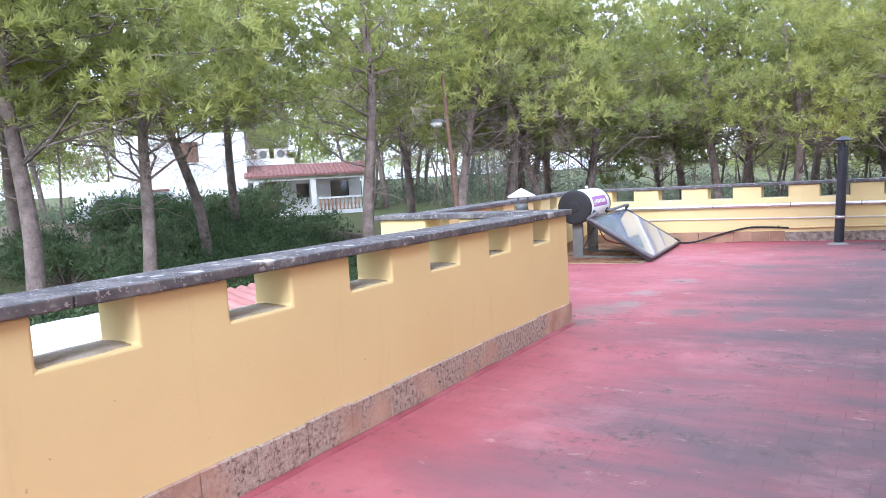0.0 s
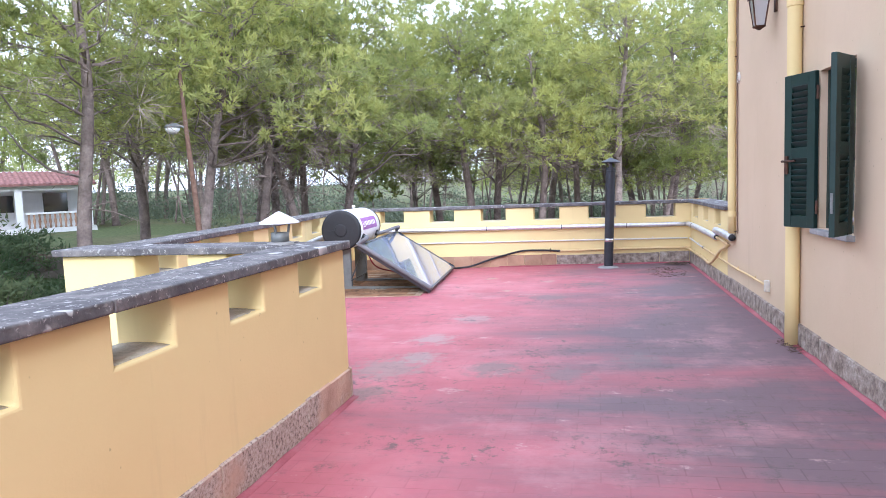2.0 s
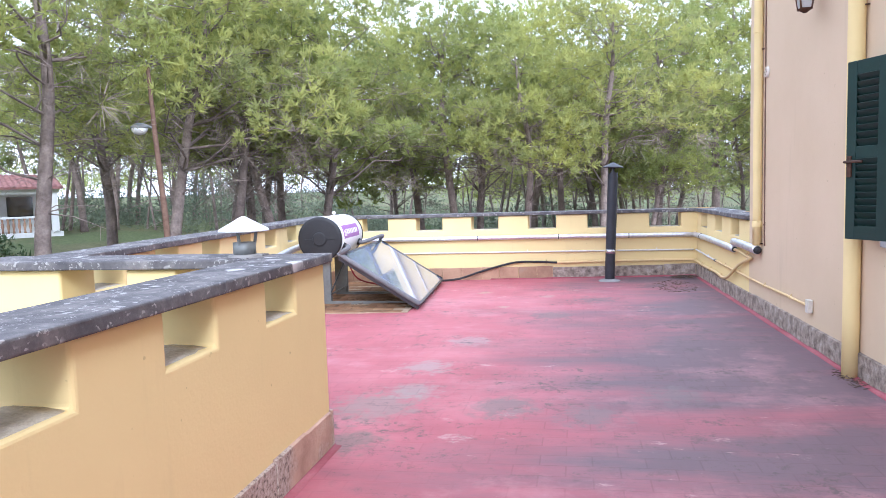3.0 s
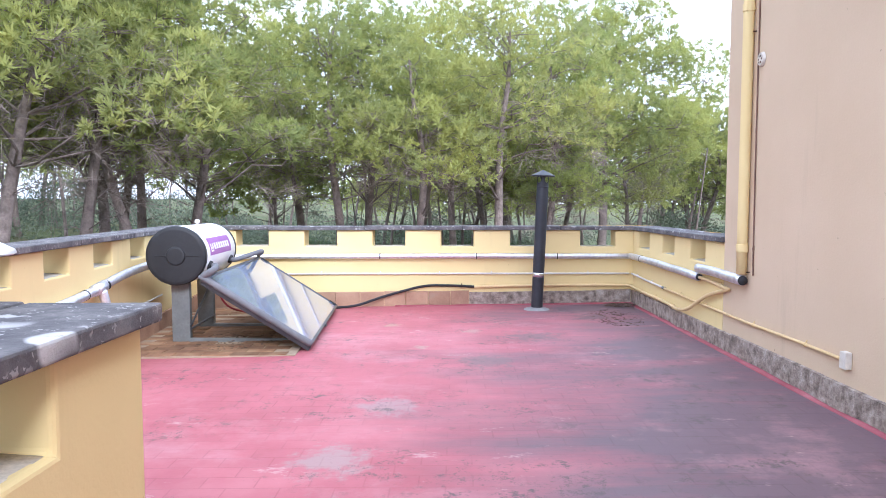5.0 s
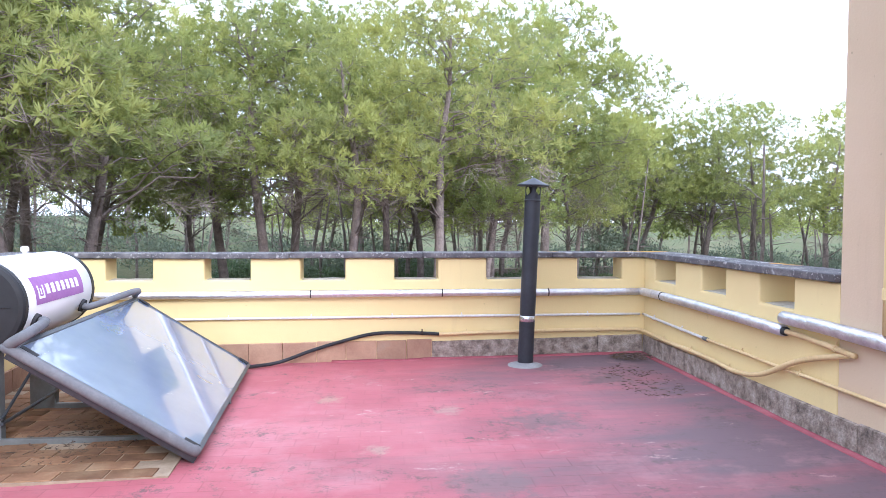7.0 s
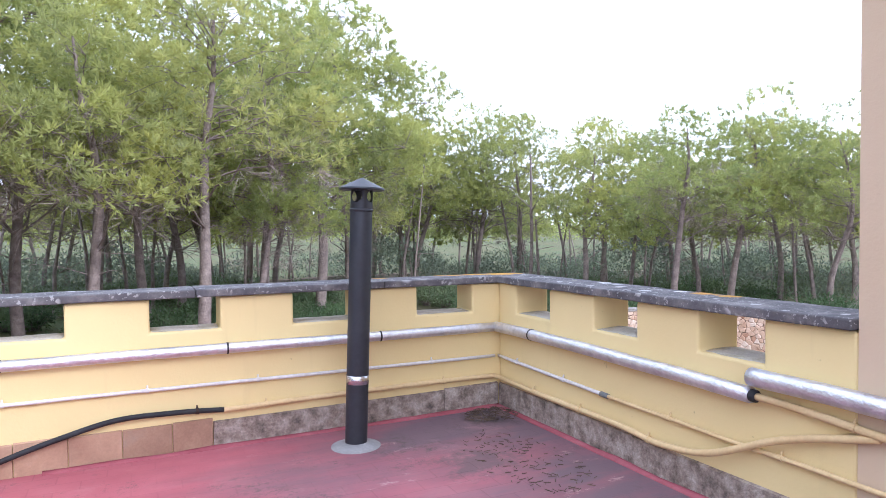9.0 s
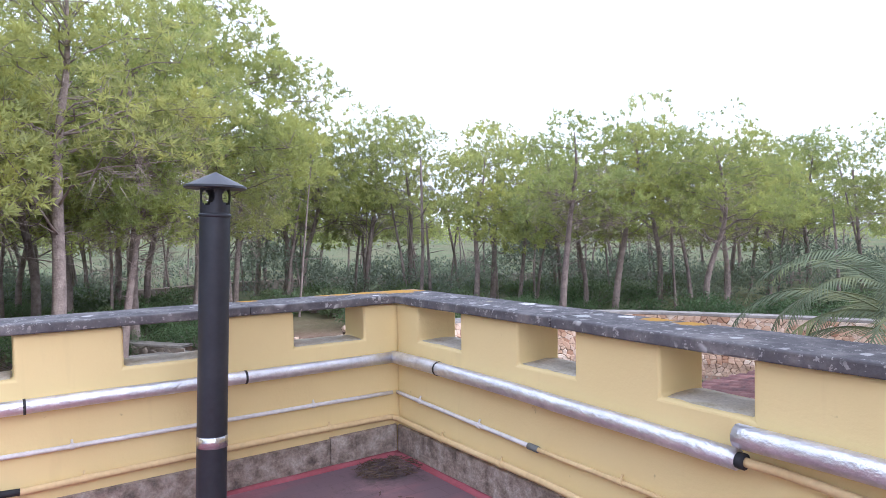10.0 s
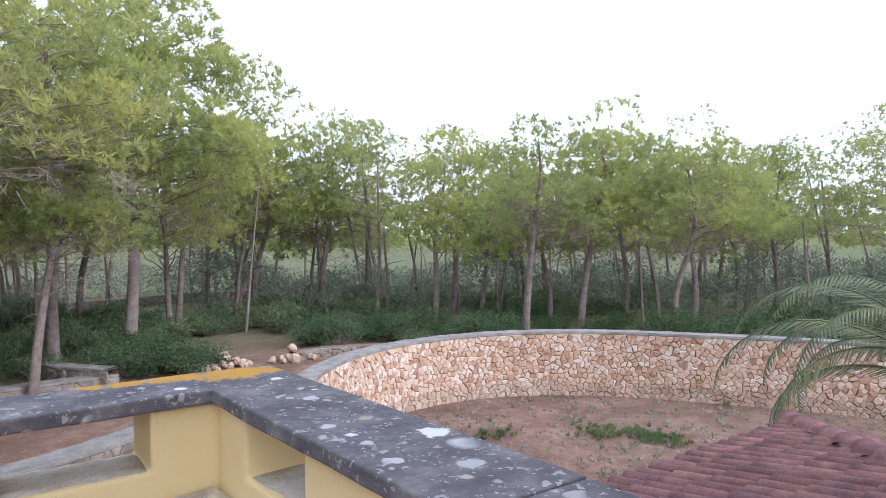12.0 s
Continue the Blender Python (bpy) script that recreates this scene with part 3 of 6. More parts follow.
def house():
    bm = bmesh.new()
    y0, y1, z0, z1 = -6.92, -6.24, 0.955, 2.12
    x0, x1 = 0.0, 0.32
    top = 5.6
    box(bm, x0, ROOF_END - 0.3, -3.2, x1, y0, top)
    box(bm, x0, y1, -3.2, x1, HOUSE_END, top)
    box(bm, x0, y0, -3.2, x1, y1, z0)
    box(bm, x0, y0, z1, x1, y1, top)
    bmesh.ops.remove_doubles(bm, verts=bm.verts, dist=1e-4)
    ob = link_mesh("wall_house", askew(bm), PEACH)
    tagged(ob, "peach plastered house wall beside the terrace", "wall", kind="structure")
    bm = bmesh.new()
    box(bm, x1 + 0.08, HOUSE_END - 0.30, -3.2, 6.0, HOUSE_END - 0.01, top)
    box(bm, 5.7, ROOF_END - 0.3, -3.2, 6.0, HOUSE_END - 0.30, top)
    tagged(link_mesh("wall_house_side", bm, PEACH), "peach plastered side wall of the house", "wall", kind="structure")
    bm = box(bmesh.new(), -0.02, ROOF_END - 0.5, top, 6.2, HOUSE_END + 0.15, top + 0.12)
    tagged(link_mesh("house_roof", bm, ROOF_TILE), "flat clay roof edge of the house", "roof", kind="structure")
    win = thing("window_1", (right_x(y0) + 0.2, (y0 + y1) / 2, z0), "green framed window behind open louvred shutters", "window", kind="structure")
    mid = (y0 + y1) / 2
    bm = bmesh.new()
    for a, b, c, d in ((y0, y0 + 0.05, z0, z1), (y1 - 0.05, y1, z0, z1), (y0 + 0.05, y1 - 0.05, z1 - 0.05, z1), (y0 + 0.05, y1 - 0.05, z0, z0 + 0.05), (mid - 0.025, mid + 0.025, z0 + 0.05, z1 - 0.05)):
        box(bm, 0.05, a + 0.002, c + 0.002, 0.10, b - 0.002, d - 0.002)
    part("window_frame", askew(bm), SHUTTER, win)
    for a, b in ((y0 + 0.05, mid - 0.025), (mid + 0.025, y1 - 0.05)):
        part("pane", askew(box(bmesh.new(), 0.07, a, z0 + 0.05, 0.078, b, z1 - 0.05)), PANE_DARK, win)
    part("window_sill", askew(soft_box(-0.055, y0 - 0.03, z0 - 0.04, 0.05, y1 + 0.03, z0 - 0.001, 0.008)), CEMENT, win, "pale stone sill")


house()


# ---- skirting along the walls, slab by slab ----
def skirting(label, spots, mat, high, step, seed):
    """spots: runs of ((x, y), (x, y), outward normal)."""
    rnd = random.Random(seed)
    row = thing("skirting", (0, 0, 0), label, "skirting", "skirtings of the terrace", "structure")
    for (xa, ya), (xb, yb), (nx, ny) in spots:
        length = math.hypot(xb - xa, yb - ya)
        ux, uy = (xb - xa) / length, (yb - ya) / length
        s = 0.0
        while s < length - 0.02:
            w = min(step * rnd.uniform(0.85, 1.15), length - s)
            t, h = 0.016 + rnd.uniform(0, 0.006), high + rnd.uniform(-0.008, 0.008)
            bm = bmesh.new()
            c = [(xa + ux * q + nx * d, ya + uy * q + ny * d) for q, d in ((s + 0.002, 0.001), (s + w - 0.002, 0.001), (s + w - 0.003, t), (s + 0.003, t))]
            lo = [bm.verts.new((x, y, floor_z(x) - 0.03)) for x, y in c]
            hi = [bm.verts.new((x, y, floor_z(x) + h - (0.006 if k > 1 else 0))) for k, (x, y) in enumerate(c)]
            bm.faces.new(lo[::-1]), bm.faces.new(hi)
            for k in range(4):
                bm.faces.new((lo[k], lo[(k + 1) % 4], hi[(k + 1) % 4], hi[k]))
            part("skirting_slab", bm, mat, row)
            s += w


skirting("row of brown clay skirting slabs", [((left_x(-7.35), -7.35), (left_x(-0.02), -0.02), (1, 0.115)), ((-5.86, 0.0), (-2.2, 0.0), (0, -1))], SKIRT_CLAY, 0.20, 0.30, 1)
skirting("row of pitted weathered stone skirting slabs", [((-2.2, 0.0), (-0.02, 0.0), (0, -1)), ((right_x(-0.02), -0.02), (right_x(-14), -14), (-1, 0))], SKIRT_STONE, 0.185, 1.5, 2)
skirting("row of pitted stone and clay skirting slabs", [((-3.23, -14.5), (-3.23, -9.7), (1, 0))], SKIRT_PITTED, 0.215, 0.33, 3)
skirting("row of worn pitted clay skirting slabs", [((-3.23, -9.7), (-3.23, -7.37), (1, 0))], SKIRT_PITTED, 0.215, 0.33, 4)


# red paint carried up the foot of the walls
def fillet(points, normals):
    bm = bmesh.new()
    for ((xa, ya), (xb, yb)), (nx, ny) in zip(points, normals):
        rows = []
        n = max(2, int(math.hypot(xb - xa, yb - ya) / 0.12))
        for k in range(n + 1):
            x, y = xa + (xb - xa) * k / n, ya + (yb - ya) * k / n
            up = 0.016 + 0.012 * noise.noise(Vector((x * 3, y * 3, 1)))
            z = floor_z(x)
            rows.append([bm.verts.new((x + nx * d, y + ny * d, z + h)) for d, h in ((0.023, up), (0.03, up * 0.5), (0.06, 0.008), (0.06, -0.02), (0.023, -0.02))])
        for a, b in zip(rows, rows[1:]):
            for e in range(5):
                bm.faces.new((a[e], a[(e + 1) % 5], b[(e + 1) % 5], b[e]))
        bm.faces.new(rows[0]), bm.faces.new(rows[-1][::-1])
    tagged(link_mesh("trim", bm, TRIM_RED, smooth=True), "red-painted fillet along the foot of the walls", "trim", kind="structure")


fillet([((-3.2, 0), (0, 0)), ((0, -0.02), (right_x(-14), -14)), ((-3.23, -14.5), (-3.23, -7.37)), ((left_x(-7.3), -7.3), (left_x(-3.2), -3.2))], [(0, -1), (-1, 0), (1, 0), (1, 0)])

# ---- ground and terrain ----
def ground_z(x, y):
    rise = max(0.0, min(1.0, (-x - 9.0) / 20.0))
    far = max(0.0, min(1.0, (math.hypot(x, y) - 70) / 120))
    return -3.1 + 2.75 * rise * rise * (3 - 2 * rise) + 3 * far * far + 0.12 * noise.noise(Vector((x * 0.15, y * 0.15, 3.0)))


def ground():
    bm = bmesh.new()
    marks = sorted({*np.round(np.linspace(-60, 60, 81), 2), *(-900.0, -500, -300, -200, -140, -100, -80, 80, 100, 140, 200, 300, 500, 900)})
    grid = [[bm.verts.new((x, y, ground_z(x, y))) for y in marks] for x in marks]
    for i in range(len(marks) - 1):
        for j in range(len(marks) - 1):
            bm.faces.new((grid[i][j], grid[i + 1][j], grid[i + 1][j + 1], grid[i][j + 1]))
    tagged(link_mesh("ground", bm, SOIL, smooth=True), "dry reddish soil with pebbles and low growth", "ground", kind="structure")


ground()


# ---- solar water heater ----
def solar_heater():
    th = 0.075
    h = Vector((-math.sin(th), math.cos(th), 0))
    o = Vector((-math.cos(th), -math.sin(th), 0))
    tilt = 0.576
    s = o * math.cos(tilt) + Vector((0, 0, math.sin(tilt)))
    nrm = h.cross(s).normalized()
    nrm = nrm if nrm.z > 0 else -nrm
    low = Vector((-3.74, -2.80, -0.035))
    wide, deep = 2.42, 1.19
    t = thing("solar_water_heater", (-4.6, -2.0, floor_z(-4.6)), "solar water heater with white tank and glazed collector", "solar heater")
    m = Matrix((( -s.x, h.x, nrm.x, low.x), (-s.y, h.y, nrm.y, low.y), (-s.z, h.z, nrm.z, low.z), (0, 0, 0, 1)))
    # collector: local x down the slope, y along, z off the glass
    panel = part("collector", soft_box(-deep, 0, -0.085, 0, wide, -0.012, 0.004, m), ALU_DARK, t, "dark aluminium collector casing")
    bm = bmesh.new()
    f = 0.028
    for a, b, c, d in ((-deep, 0, 0, f), (-deep, wide - f, 0, wide), (-deep, f, -deep + f, wide - f), (-f, f, 0, wide - f)):
        box(bm, a, b, -0.012, c, d, 0.004, m)
    part("collector_frame", bm, ALU_DARK, panel)
    gl = box(bmesh.new(), -deep + f, f, -0.011, -f, wide - f, -0.003)
    glass_ob = link_mesh("collector_glass", gl, ABSORBER)
    glass_ob.parent = panel
    glass_ob.matrix_parent_inverse = world_of(panel).inverted()
    glass_ob.matrix_basis = m
    for y in (0.03, wide - 0.03):
        for x in (-deep + 0.09, -0.07):
            part("corner_bracket", soft_box(x - 0.05, y - 0.028 if y < 1 else y - 0.02, 0.005, x + 0.05, y + 0.02 if y < 1 else y + 0.028, 0.012, 0.003, m), RUBBER, panel)
    # tank
    axis, r, length = h, 0.292, 1.20
    c0 = Vector((-5.16, -2.48, 0.775))
    tank = part("tank", rings(bmesh.new(), [c0 + axis * d for d in (0.01, 0.02, length - 0.02, length)], [r - 0.012, r, r, r - 0.012], 48), TANK_WHITE, t, "white enamelled storage tank", True)
    bm = rings(bmesh.new(), [c0 + axis * d for d in (-0.02, -0.014, 0.0, 0.04, 0.041)], [r - 0.03, r - 0.006, r + 0.004, r + 0.004, r], 48)
    part("end_cap", bm, TANK_BLACK, tank, "black plastic end cap", False)
    part("cap_boss", rings(bmesh.new(), [c0 + axis * d for d in (-0.034, -0.030, -0.019)], [0.075, 0.09, 0.095], 32), TANK_BLACK, tank)
    part("end_cap", rings(bmesh.new(), [c0 + axis * d for d in (length - 0.03, length + 0.02, length + 0.03)], [r + 0.004, r + 0.004, r - 0.03], 48), TANK_BLACK, tank, "black plastic end cap")
    for a, b in (((-0.20, 0.012), (-0.09, 0.010)), ((0.09, 0.010), (0.22, 0.012))):
        side = Vector((math.cos(th), math.sin(th), 0))
        p = c0 - axis * 0.022
        bm = bmesh.new()
        rings(bm, [p + side * a[0], p + side * b[0]], 0.004, 6)
        part("cap_seam", bm, RUBBER, tank)
    # printed band: a curved strip hugging the tank
    out = Vector((math.cos(th), math.sin(th), 0))

    def on_tank(d, ang, lift):
        return c0 + axis * d + (out * math.cos(ang) + Vector((0, 0, 1)) * math.sin(ang)) * (r + lift)

    def strip(d0, d1, a0, a1, lift, n=10):
        bm = bmesh.new()
        rows = [[[bm.verts.new(on_tank(d, a0 + (a1 - a0) * k / n, q)) for q in (lift - 0.002, lift)] for d in (d0, d1)] for k in range(n + 1)]
        for p, q in zip(rows, rows[1:]):
            bm.faces.new((p[0][1], p[1][1], q[1][1], q[0][1]))
            bm.faces.new((p[0][0], q[0][0], q[1][0], p[1][0]))
            bm.faces.new((p[0][0], p[0][1], q[0][1], q[0][0]))
            bm.faces.new((p[1][0], q[1][0], q[1][1], p[1][1]))
        bm.faces.new((rows[0][0][0], rows[0][1][0], rows[0][1][1], rows[0][0][1]))
        bm.faces.new((rows[-1][0][0], rows[-1][0][1], rows[-1][1][1], rows[-1][1][0]))
        return bm

    label = part("label_band", strip(0.16, 0.98, radians(-2), radians(34), 0.003), PURPLE, tank, "purple printed band with a white mark")
    # the maker's mark as plain shapes: a small house and seven upright bars
    for d0, d1, a0, a1 in ((0.20, 0.215, 5, 22), (0.275, 0.29, 5, 22), (0.215, 0.275, 5, 8), (0.238, 0.252, 10, 18)):
        part("mark", strip(d0, d1, radians(a0), radians(a1), 0.006, 4), PRINT_WHITE, label)
    for k in range(7):
        d = 0.33 + k * 0.085
        part("mark", strip(d, d + 0.05, radians(9), radians(22), 0.006, 4), PRINT_WHITE, label)
    # relief valve, stubs, elbows, insulated pipes
    top = c0 + axis * 0.72 + Vector((0, 0, r))
    part("valve", rings(bmesh.new(), [top + Vector((0, 0, d)) for d in (-0.02, 0.015, 0.02, 0.05, 0.055)], [0.016, 0.016, 0.028, 0.026, 0.012], 12), PIPE_WHITE, tank, "pale relief valve", True)
    for d in (0.18, 1.0):
        a = on_tank(d, radians(-22), -0.01)
        w = (a - (c0 + axis * d)).normalized()
        part("socket", rings(bmesh.new(), [a, a + w * 0.03, a + w * 0.032], [0.05, 0.048, 0.02], 20), RUBBER, tank)
    tl, tr = low + s * deep, low + s * deep + h * wide
    a = on_tank(0.18, radians(-22), 0.02)
    path = spline([a, a + out * 0.05 - axis * 0.02, tl + out * 0.10 - h * 0.03 + Vector((0, 0, 0.07)), tl - h * 0.055 + Vector((0, 0, 0.0)), tl - h * 0.06 - s * 0.06, low - h * 0.055 + s * 0.6, low - h * 0.05 + s * 0.08, low - h * 0.02 + s * 0.03], 7)
    part("insulated_pipe", rings(bmesh.new(), path, 0.031, 12), FOAM, t, "grey foam insulated pipe", True)
    a = on_tank(1.0, radians(-22), 0.02)
    path = spline([a, a + out * 0.06, tr + out * 0.12 - h * 0.45 + Vector((0, 0, 0.10)), tr - h * 0.04 + Vector((0, 0, 0.02))], 7)
    part("insulated_pipe", rings(bmesh.new(), path, 0.026, 12), FOAM, t, "grey foam insulated pipe", True)
    # stand: two wide legs, rails along the floor, a cross brace
    for d in (0.16, 1.02):
        p = c0 + axis * d
        z0, z1 = floor_z(p.x) + 0.012, p.z - r * 0.72
        leg = soft_box(p.x - 0.10, p.y - 0.03, z0, p.x + 0.085, p.y + 0.03, z1 + 0.05, 0.006)
        part("leg", leg, GALV, t, "grey galvanised steel leg")
    for d in (0.13, 1.0):
        p = c0 + axis * d
        z = floor_z(p.x) + 0.035
        part("floor_rail", soft_box(p.x + 0.08, p.y - 0.02, z - 0.02, low.x - 0.12, p.y + 0.02, z + 0.02, 0.004), GALV, t)
    p, q = c0 + axis * 0.12 + out * 0.09, c0 + axis * 0.98 + out * 0.09
    part("cross_brace", rings(bmesh.new(), [(p.x, p.y, 0.05), (q.x, q.y, 0.46)], 0.010, 8), ALU_DARK, t)
    part("cross_brace", rings(bmesh.new(), [(p.x, p.y, 0.02), (q.x, q.y, 0.02)], 0.012, 8), ALU_DARK, t)
    red = surface("red_hose", [(0.3, (0.25, 0.02, 0.03)), (0.7, (0.35, 0.03, 0.04))], 5, 30, 0.5)
    part("hose", rings(bmesh.new(), spline([(q.x, q.y, 0.40), (q.x + 0.14, q.y + 0.05, 0.12), (q.x + 0.45, q.y + 0.08, 0.02), (q.x + 0.8, q.y + 0.1, floor_z(-3.9) + 0.03)], 6), 0.012, 8), red, t, "thin red hose", True)


solar_heater()


# ---- flue ----
def flue():
    a, b = Vector((-1.335, -0.44, floor_z(-1.33))), Vector((-1.275, -0.44, 1.50))
    way = (b - a).normalized()
    t = thing("flue_pipe", a, "dark grey metal flue pipe with a conical rain cap", "flue")
    part("cement_collar", rings(bmesh.new(), [a + Vector((0, 0, d)) for d in (-0.03, 0.004, 0.022, 0.030)], [0.175, 0.165, 0.11, 0.08], 28), CEMENT, t, "rough cement collar", True)
    pipe = part("pipe", rings(bmesh.new(), [a + way * 0.02, a + way * 0.7, b], 0.074, 32, False), FLUE_DARK, t, smooth=True)
    bm = rings(bmesh.new(), [b - way * 0.004 + way * d for d in (0.0, 0.006, 0.014, 0.02)], [0.074, 0.079, 0.079, 0.074], 32)
    part("joint_ring", bm, FLUE_DARK, pipe, smooth=True)
    # the head: a sleeve with four round openings
    bm = bmesh.new()
    seg, levels = 64, 12
    z0, z1 = 0.015, 0.145
    for i in range(seg):
        for k in range(levels):
            ang, hh = 2 * math.pi * (i + 0.5) / seg, (k + 0.5) / levels * (z1 - z0)
            nearest = min(abs((ang - c + math.pi) % (2 * math.pi) - math.pi) for c in (0.75, 2.32, 3.89, 5.46))
            if math.hypot(nearest * 0.073, hh - 0.085) < 0.040:
                continue
            q = []
            for di, dk in ((0, 0), (1, 0), (1, 1), (0, 1)):
                an = 2 * math.pi * (i + di) / seg
                q.append(bm.verts.new(b + way * (z0 + (k + dk) / levels * (z1 - z0)) + Vector((math.cos(an), math.sin(an), 0)) * 0.073))
            bm.faces.new(q)
    bmesh.ops.remove_doubles(bm, verts=bm.verts, dist=1e-4)
    head = part("head", bm, FLUE_DARK, t)
    sol = head.modifiers.new("sheet", "SOLIDIFY")
    sol.thickness = 0.003
    part("cap", rings(bmesh.new(), [b + way * d for d in (0.138, 0.142, 0.152, 0.218, 0.222)], [0.146, 0.152, 0.150, 0.012, 0.002], 32), FLUE_DARK, t, "blue-grey conical cap", False)
    part("foil_band", rings(bmesh.new(), [a + way * d for d in (0.42, 0.421, 0.477, 0.478)], [0.0745, 0.077, 0.077, 0.0745], 32), FOIL_CHROME, t, "shiny foil tape band", True)


flue()


# ---- small cowl on the back parapet ----
def cowl():
    at = Vector((-3.63, -7.52, 1.020))
    t = thing("chimney_cowl", at, "white painted cone cowl on a short round pipe", "chimney cowl")
    part("base_plate", rings(bmesh.new(), [at + Vector((0, 0, d)) for d in (0, 0.014, 0.02)], [0.095, 0.092, 0.064], 28), CEMENT, t)
    part("pipe", rings(bmesh.new(), [at + Vector((0, 0, d)) for d in (0.012, 0.085)], 0.062, 28), GALV, t, "grey metal pipe", True)
    for k in range(3):
        an = k * 2.094 + 0.5
        p = at + Vector((math.cos(an) * 0.054, math.sin(an) * 0.054, 0.07))
        part("strut", rings(bmesh.new(), [p, p + Vector((math.cos(an) * 0.014, math.sin(an) * 0.014, 0.085))], 0.009, 8), GALV, t)
    part("cone", rings(bmesh.new(), [at + Vector((0, 0, d)) for d in (0.145, 0.149, 0.158, 0.226, 0.229)], [0.133, 0.138, 0.135, 0.014, 0.003], 32), TANK_WHITE, t, "white cone")


cowl()


# ---- pipes along the parapets ----
def run(name, label, points, r, mat, clips=(), clip_mat=None, seg=12, steps=6, category="pipe", bands=(), group="pipes along the parapet"):
    points, clips, bands = ([(x + (right_x(y) if x > -0.2 else 0.0), y, z) for x, y, z in row] for row in (points, clips, bands))
    t = thing(name, points[0], label, category, group)
    path = spline(points, steps) if steps > 1 else points
    wob = [Vector(p) + Vector((0, 0, 0.004 * noise.noise(Vector(p) * 2.3))) for p in path]
    part("tube", rings(bmesh.new(), wob, r, seg), mat, t, smooth=True)
    for c in clips:
        c = Vector(c)
        near = min(range(len(wob)), key=lambda k: (wob[k] - c).length)
        way = (wob[min(near + 1, len(wob) - 1)] - wob[max(near - 1, 0)]).normalized()
        p = wob[near] + way * ((c - wob[near]).dot(way))
        part("clip", rings(bmesh.new(), [p - way * 0.010, p + way * 0.010], r + 0.004, seg), clip_mat or mat, t)
        out = Vector((0, 1, 0)) if abs(way.x) > abs(way.y) else Vector((1 if c.x > -3 else -1, 0, 0))
        part("screw", rings(bmesh.new(), [p + Vector((0, 0, r)), p + Vector((0, 0, r + 0.02)) + out * 0.01], 0.006, 8), clip_mat or mat, t)
    for c in bands:
        c = Vector(c)
        near = min(range(len(wob)), key=lambda k: (wob[k] - c).length)
        way = (wob[min(near + 1, len(wob) - 1)] - wob[max(near - 1, 0)]).normalized()
        p = wob[near] + way * ((c - wob[near]).dot(way))
        part("band", rings(bmesh.new(), [p - way * 0.006, p + way * 0.006], r + 0.003, seg), RUBBER, t, "dark seam band")
    return t


run("insulated_pipe", "foil-wrapped insulated pipe along the far parapet", [(-5.55, -0.045, 0.575), (-4.0, -0.045, 0.585), (-2.0, -0.045, 0.592), (-0.06, -0.045, 0.592)], 0.036, FOIL, bands=[(-2.1, -0.045, 0.59), (-1.02, -0.045, 0.59), (-3.4, -0.045, 0.585)], steps=10)
run("insulated_pipe", "foil-wrapped insulated pipe with a cut end", [(-0.045, -0.03, 0.592), (-0.045, -0.5, 0.596), (-0.045, -1.4, 0.592), (-0.045, -2.46, 0.575)], 0.040, FOIL, bands=[(-0.045, -0.55, 0.595)], steps=8)
run("pipe_stub", "dark pipe stub in the foil sleeve", [(-0.045, -2.44, 0.575), (-0.045, -2.49, 0.574)], 0.030, RUBBER, steps=1)
run("supply_pipe", "cream painted pipe leaving the insulated end", [(-0.045, -2.48, 0.574), (-0.03, -2.62, 0.566), (-0.028, -2.9, 0.545), (-0.028, -3.12, 0.53)], 0.018, PIPE_CREAM, clips=[(-0.028, -2.95, 0.54)])
run("insulated_pipe", "foil-wrapped pipe running into the downpipe", [(-0.05, -2.46, 0.664), (-0.05, -2.9, 0.660), (-0.05, -3.44, 0.648)], 0.044, FOIL, steps=8)
run("pipe_end", "black open end of the foil-wrapped pipe", [(-0.05, -3.43, 0.648), (-0.05, -3.455, 0.647)], 0.040, RUBBER, steps=1)
run("water_pipe", "thin white pipe clipped along the far parapet", [(-5.5, -0.02, 0.335), (-3.0, -0.02, 0.350), (-0.05, -0.02, 0.358)], 0.012, PIPE_WHITE, clips=[(x, -0.02, 0.35) for x in (-5.0, -4.2, -3.4, -2.6, -1.9, -1.25, -0.6)], steps=10)
run("water_pipe", "thin white pipe clipped along the side parapet", [(-0.02, -0.03, 0.358), (-0.02, -0.6, 0.345), (-0.02, -1.36, 0.325)], 0.012, PIPE_WHITE, clips=[(-0.02, -0.9, 0.34), (-0.02, -0.3, 0.35)])
run("water_pipe", "thin cream pipe clipped along the house wall", [(-0.02, -1.34, 0.325), (-0.02, -2.4, 0.31), (-0.02, -3.6, 0.30), (-0.02, -4.4, 0.305), (-0.02, -4.84, 0.30)], 0.012, PIPE_CREAM, clips=[(-0.02, -1.9, 0.315), (-0.02, -2.6, 0.31), (-0.02, -3.6, 0.30), (-0.02, -4.4, 0.305)], steps=8)
run("pipe_coupling", "grey coupling between white and cream pipe", [(-0.02, -1.31, 0.326), (-0.02, -1.38, 0.324)], 0.017, GALV, steps=1)
